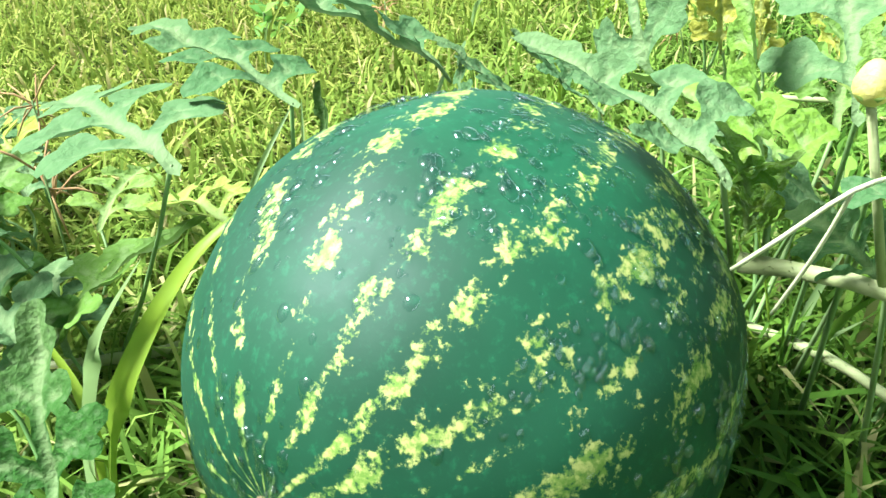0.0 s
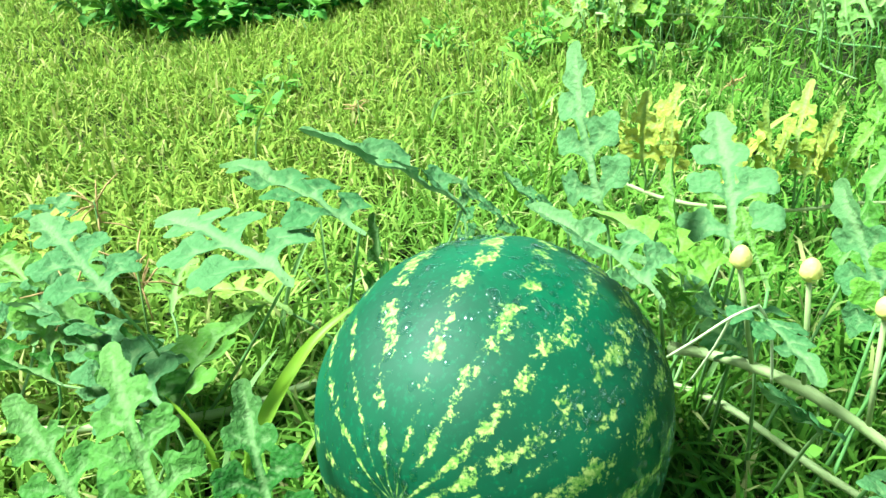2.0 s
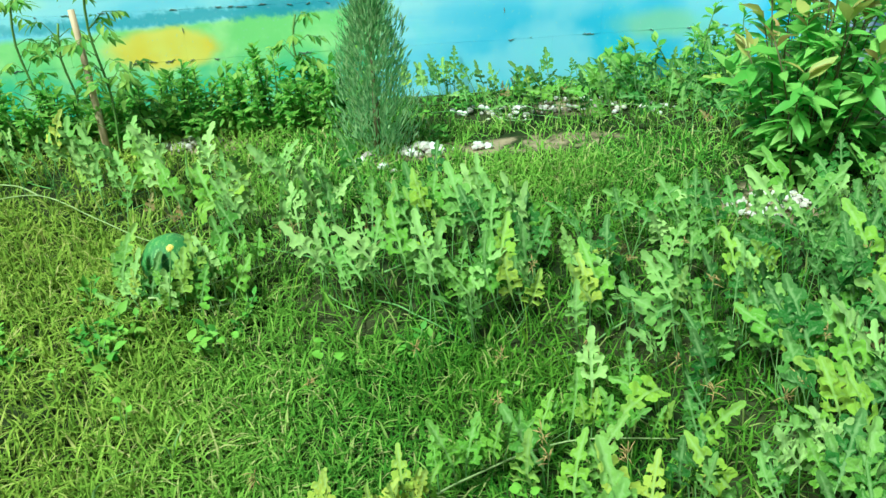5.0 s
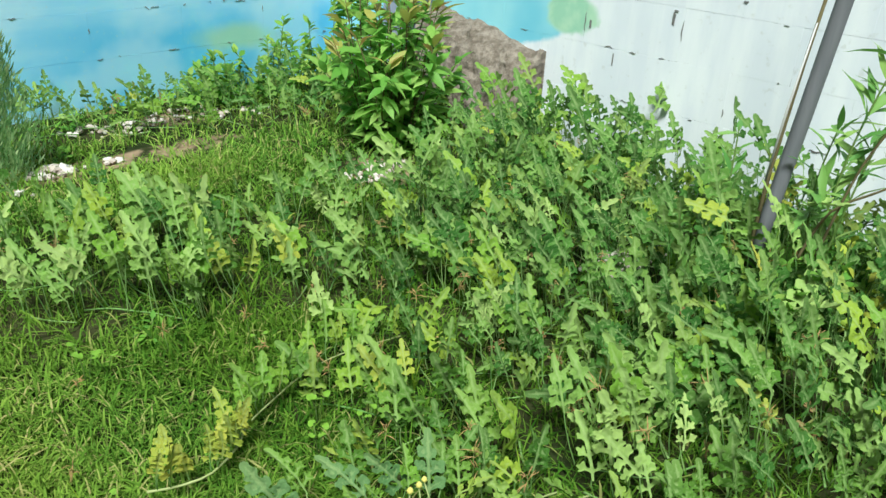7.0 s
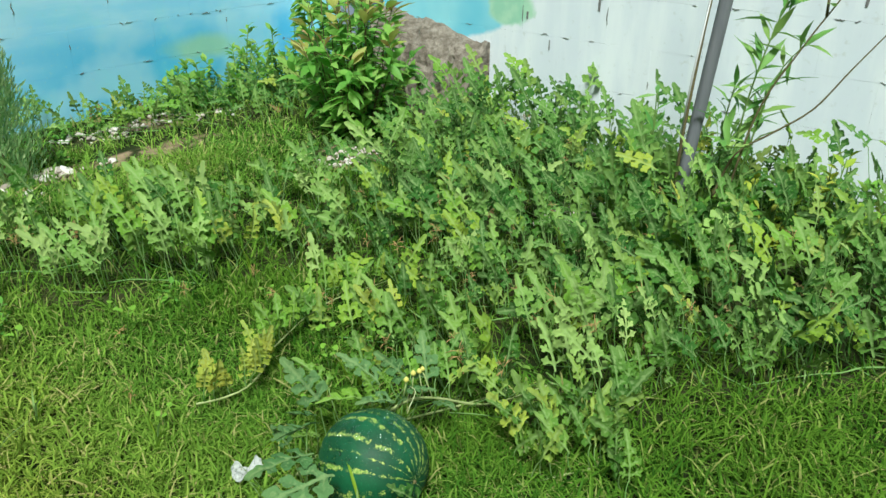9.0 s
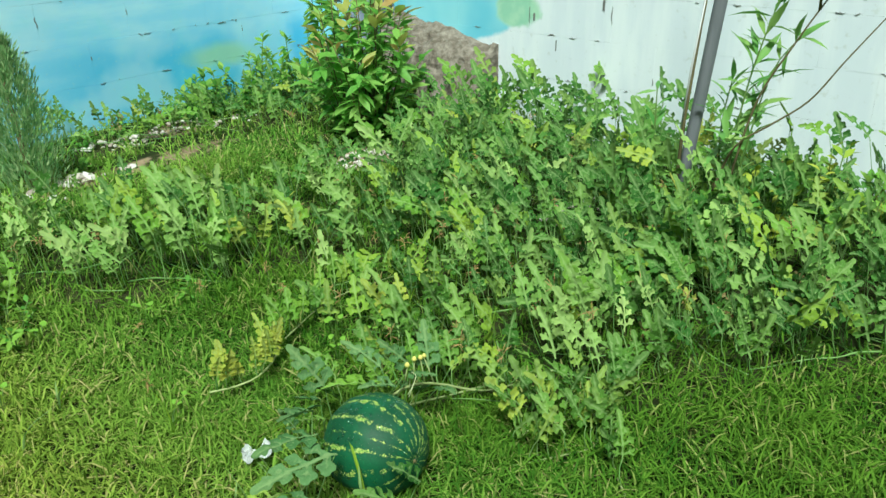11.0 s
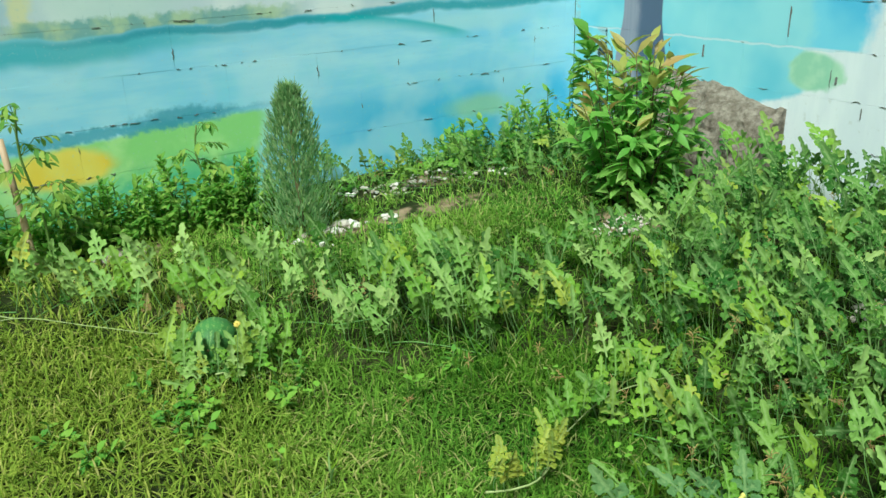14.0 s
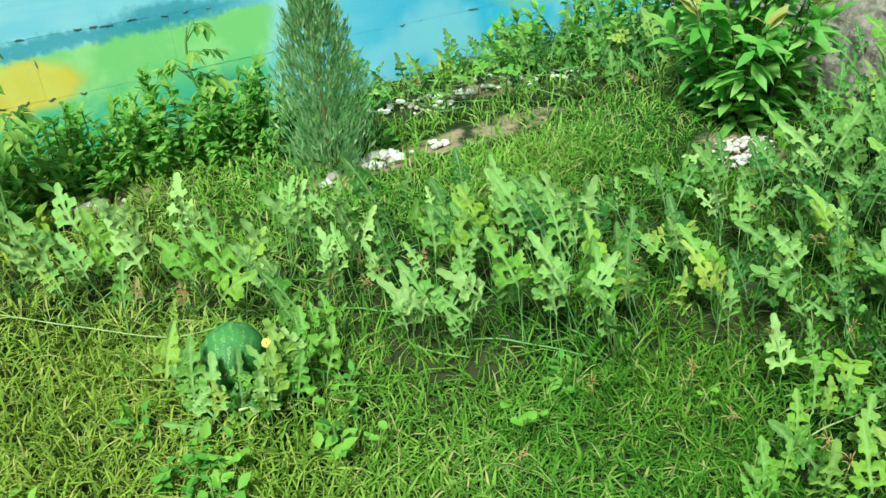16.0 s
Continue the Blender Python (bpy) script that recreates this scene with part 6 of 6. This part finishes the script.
# broken spots in the white wall
t = Tree("bare_mortar", 0.9, 0.1)
t.color(t.mix(t.noise(60.0, 4, vector=t.position()), (0.09, 0.09, 0.09), (0.27, 0.27, 0.26)))
MORTAR = t.mat
def chip(wall, at, w, h, seed):
    """A broken sliver of open joint, laid in the wall's plane: at = (along, height)."""
    bm = bmesh.new()
    box(bm, (-w / 2, -0.001, -h / 2), (w / 2, 0.004, h / 2))
    bmesh.ops.subdivide_edges(bm, edges=bm.edges, cuts=5, use_grid_fill=True)
    for v in bm.verts:
        end = 1 - 0.75 * min(1, abs(v.co.x) / (w / 2)) if w > h else 1 - 0.75 * min(1, abs(v.co.z) / (h / 2))
        if w > h:
            v.co.z = v.co.z * max(0.10, end) + h * 2.4 * noise.noise((v.co.x * 75, seed, 1))
        else:
            v.co.x = v.co.x * max(0.15, end) + w * 1.3 * noise.noise((v.co.z * 90, seed, 4))
    ob = part("chip", bm, MORTAR, wall)
    ob.location = (at[0], -0.0012, at[1])


W = random.Random(77)
for wall, low_x, high_x, shift, many in ((wall_north, 2.7, 6.5, 4.93, 26), (wall_east, 0.3, 4.2, WALL_Y - 2.007 + BLOCK / 2, 9)):
    for row in range(1, 6):
        z = BED + row * COURSE
        for k in range(many):
            w = W.choice((0.008, 0.012, 0.016, 0.022, 0.03, 0.05)) * W.uniform(0.8, 1.3)
            chip(wall, (W.uniform(low_x, high_x), z + W.uniform(-0.004, 0.004)), w, W.uniform(0.002, 0.0048), W.uniform(0, 99))
        x = shift - BLOCK * 30 + (BLOCK / 2 if row % 2 else 0)
        while x < high_x:
            if x > low_x and W.random() < 0.45:
                h = W.uniform(0.02, 0.08)
                chip(wall, (x, z + W.uniform(0.2, 0.8) * (COURSE - h) + h * 0.5), W.uniform(0.003, 0.0055), h, W.uniform(0, 99))
            x += BLOCK

for along, z, w, h in ((1.372, 0.60, 0.014, 0.055), (1.365, 0.63, 0.020, 0.008), (1.10, 0.70, 0.022, 0.010), (1.75, 0.52, 0.012, 0.040), (2.005, 0.75, 0.006, 0.16), (1.62, 0.40, 0.006, 0.06), (0.72, 0.80, 0.03, 0.012), (0.30, 0.72, 0.012, 0.05), (2.46, 0.58, 0.012, 0.07), (1.60, 0.86, 0.03, 0.012)):
    bm = bmesh.new()
    w, h = w * 0.75, h * 0.8
    box(bm, (-0.001, -w / 2, -h / 2), (0.004, w / 2, h / 2))
    bmesh.ops.subdivide_edges(bm, edges=bm.edges, cuts=3)
    for v in bm.verts:
        v.co.y += w * 0.35 * noise.noise((v.co.z * 90, along * 9, 1))
        v.co.z += h * 0.20 * noise.noise((v.co.y * 120, along * 9, 4))
    flake = part("chip", bm, MORTAR)
    flake.location = (WALL_X - 0.0015, along, z)
    flake.parent = wall_east
    flake.matrix_parent_inverse = wall_east.matrix_basis.inverted()

# ---- turf ----


def blade_mesh(name, xy, height, width, lean, base, seed, material):
    """Many grass blades as one mesh: two bent quads and a tip each."""
    g = np.random.RandomState(seed)
    n = len(xy)
    az = g.uniform(0, 2 * np.pi, n)
    turn = az + g.uniform(-0.8, 0.8, n)
    way = np.stack([np.cos(az), np.sin(az)], 1)
    flat = np.stack([-np.sin(turn), np.cos(turn)], 1)
    verts = np.zeros((n, 7, 3))
    for k, (s, w) in enumerate(((0.0, 0.8), (0.45, 1.0), (0.8, 0.7))):
        bend = (lean * height * s ** 1.7)[:, None] * way
        z = base + height * s * (1 - 0.26 * lean * s)
        for side in (0, 1):
            verts[:, 2 * k + side, :2] = xy + bend + flat * (width * w * (side - 0.5))[:, None]
            verts[:, 2 * k + side, 2] = z
    verts[:, 6, :2] = xy + (lean * height * 1.12)[:, None] * way
    verts[:, 6, 2] = base + height * (1 - 0.42 * lean)
    o = np.arange(n)[:, None] * 7
    loops = np.concatenate([o + np.array([0, 1, 3, 2]), o + np.array([2, 3, 5, 4]), o + np.array([4, 5, 6])], 1).ravel()
    sizes = np.tile([4, 4, 3], n)
    starts = np.concatenate([[0], np.cumsum(sizes)[:-1]])
    me = bpy.data.meshes.new(name)
    me.vertices.add(n * 7)
    me.vertices.foreach_set("co", verts.ravel())
    me.loops.add(len(loops))
    me.loops.foreach_set("vertex_index", loops.astype(np.int32))
    me.polygons.add(len(sizes))
    me.polygons.foreach_set("loop_start", starts.astype(np.int32))
    me.polygons.foreach_set("loop_total", sizes.astype(np.int32))
    me.update(calc_edges=True)
    me.materials.append(material)
    me.polygons.foreach_set("use_smooth", [True] * len(me.polygons))
    return me


def in_patch(xy):
    return np.array([inside(x, y, PATCH) or inside(x, y, STRIP) for x, y in xy])


def turf(name, lo, hi, density, tall, wide, seed, label, bed=0.38, hole=None):
    g = np.random.RandomState(seed)
    n = int((hi[0] - lo[0]) * (hi[1] - lo[1]) * density)
    xy = np.stack([g.uniform(lo[0], hi[0], n), g.uniform(lo[1], hi[1], n)], 1)
    keep = np.ones(n, bool)
    for a, b, c in ((0.26, 0.517, 0.085), (-0.139, 1.922, 0.05)):
        keep &= (xy[:, 0] - a) ** 2 + (xy[:, 1] - b) ** 2 > c * c
    if hole:
        keep &= ~((xy[:, 0] > hole[0]) & (xy[:, 0] < hole[2]) & (xy[:, 1] > hole[1]) & (xy[:, 1] < hole[3]))
    keep &= ~(in_patch(xy) & (g.uniform(0, 1, n) > bed))
    thin_ = np.array([noise.noise((x * 3.1, y * 3.1, 9.0)) for x, y in xy])
    keep &= g.uniform(0, 1, n) < 0.78 + 0.5 * thin_
    bare = ((xy[:, 0] - 1.15) / 0.50) ** 2 + ((xy[:, 1] - 2.72) / 0.12) ** 2
    keep &= (bare > 0.5 + 1.2 * np.abs(thin_)) | (g.uniform(0, 1, n) < 0.40 + 0.9 * thin_)
    for a, b, c in BARE_SPOTS:
        keep &= ((xy[:, 0] - a) ** 2 + (xy[:, 1] - b) ** 2 > c * c) | (g.uniform(0, 1, n) < 0.32)
    xy = xy[keep]
    n = len(xy)
    height = tall * g.uniform(0.45, 1.25, n) * (1 + 0.35 * np.array([noise.noise((x * 1.7, y * 1.7, 4.0)) for x, y in xy]))
    width = wide * g.uniform(0.5, 1.6, n)
    lean = np.clip(g.gamma(1.9, 0.50, n), 0.06, 1.95)
    base = np.array([GROUND - 0.006 + rise(x, y) for x, y in xy])
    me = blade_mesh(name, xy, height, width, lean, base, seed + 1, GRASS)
    return tagged(new(name, me), label, "grass", kind="stuff")


turf("lawn_grass", (-1.15, -0.45), (1.5, 2.55), 15000, 0.062, 0.0040, 5, "thick bright green lawn grass with yellowing blades")
turf("near_grass", (-0.45, 0.30), (0.85, 1.25), 10000, 0.062, 0.0036, 6, "fine green lawn grass round the watermelon")
turf("far_grass", (-3.0, -1.2), (2.55, 3.36), 6000, 0.066, 0.0048, 7, "coarser green grass towards the wall", hole=(-1.15, -0.45, 1.5, 2.55))
turf("outer_grass", (-8.0, -8.0), (2.55, 3.36), 260, 0.11, 0.012, 8, "rough green grass beyond the lawn", hole=(-3.0, -1.2, 2.55, 3.36))
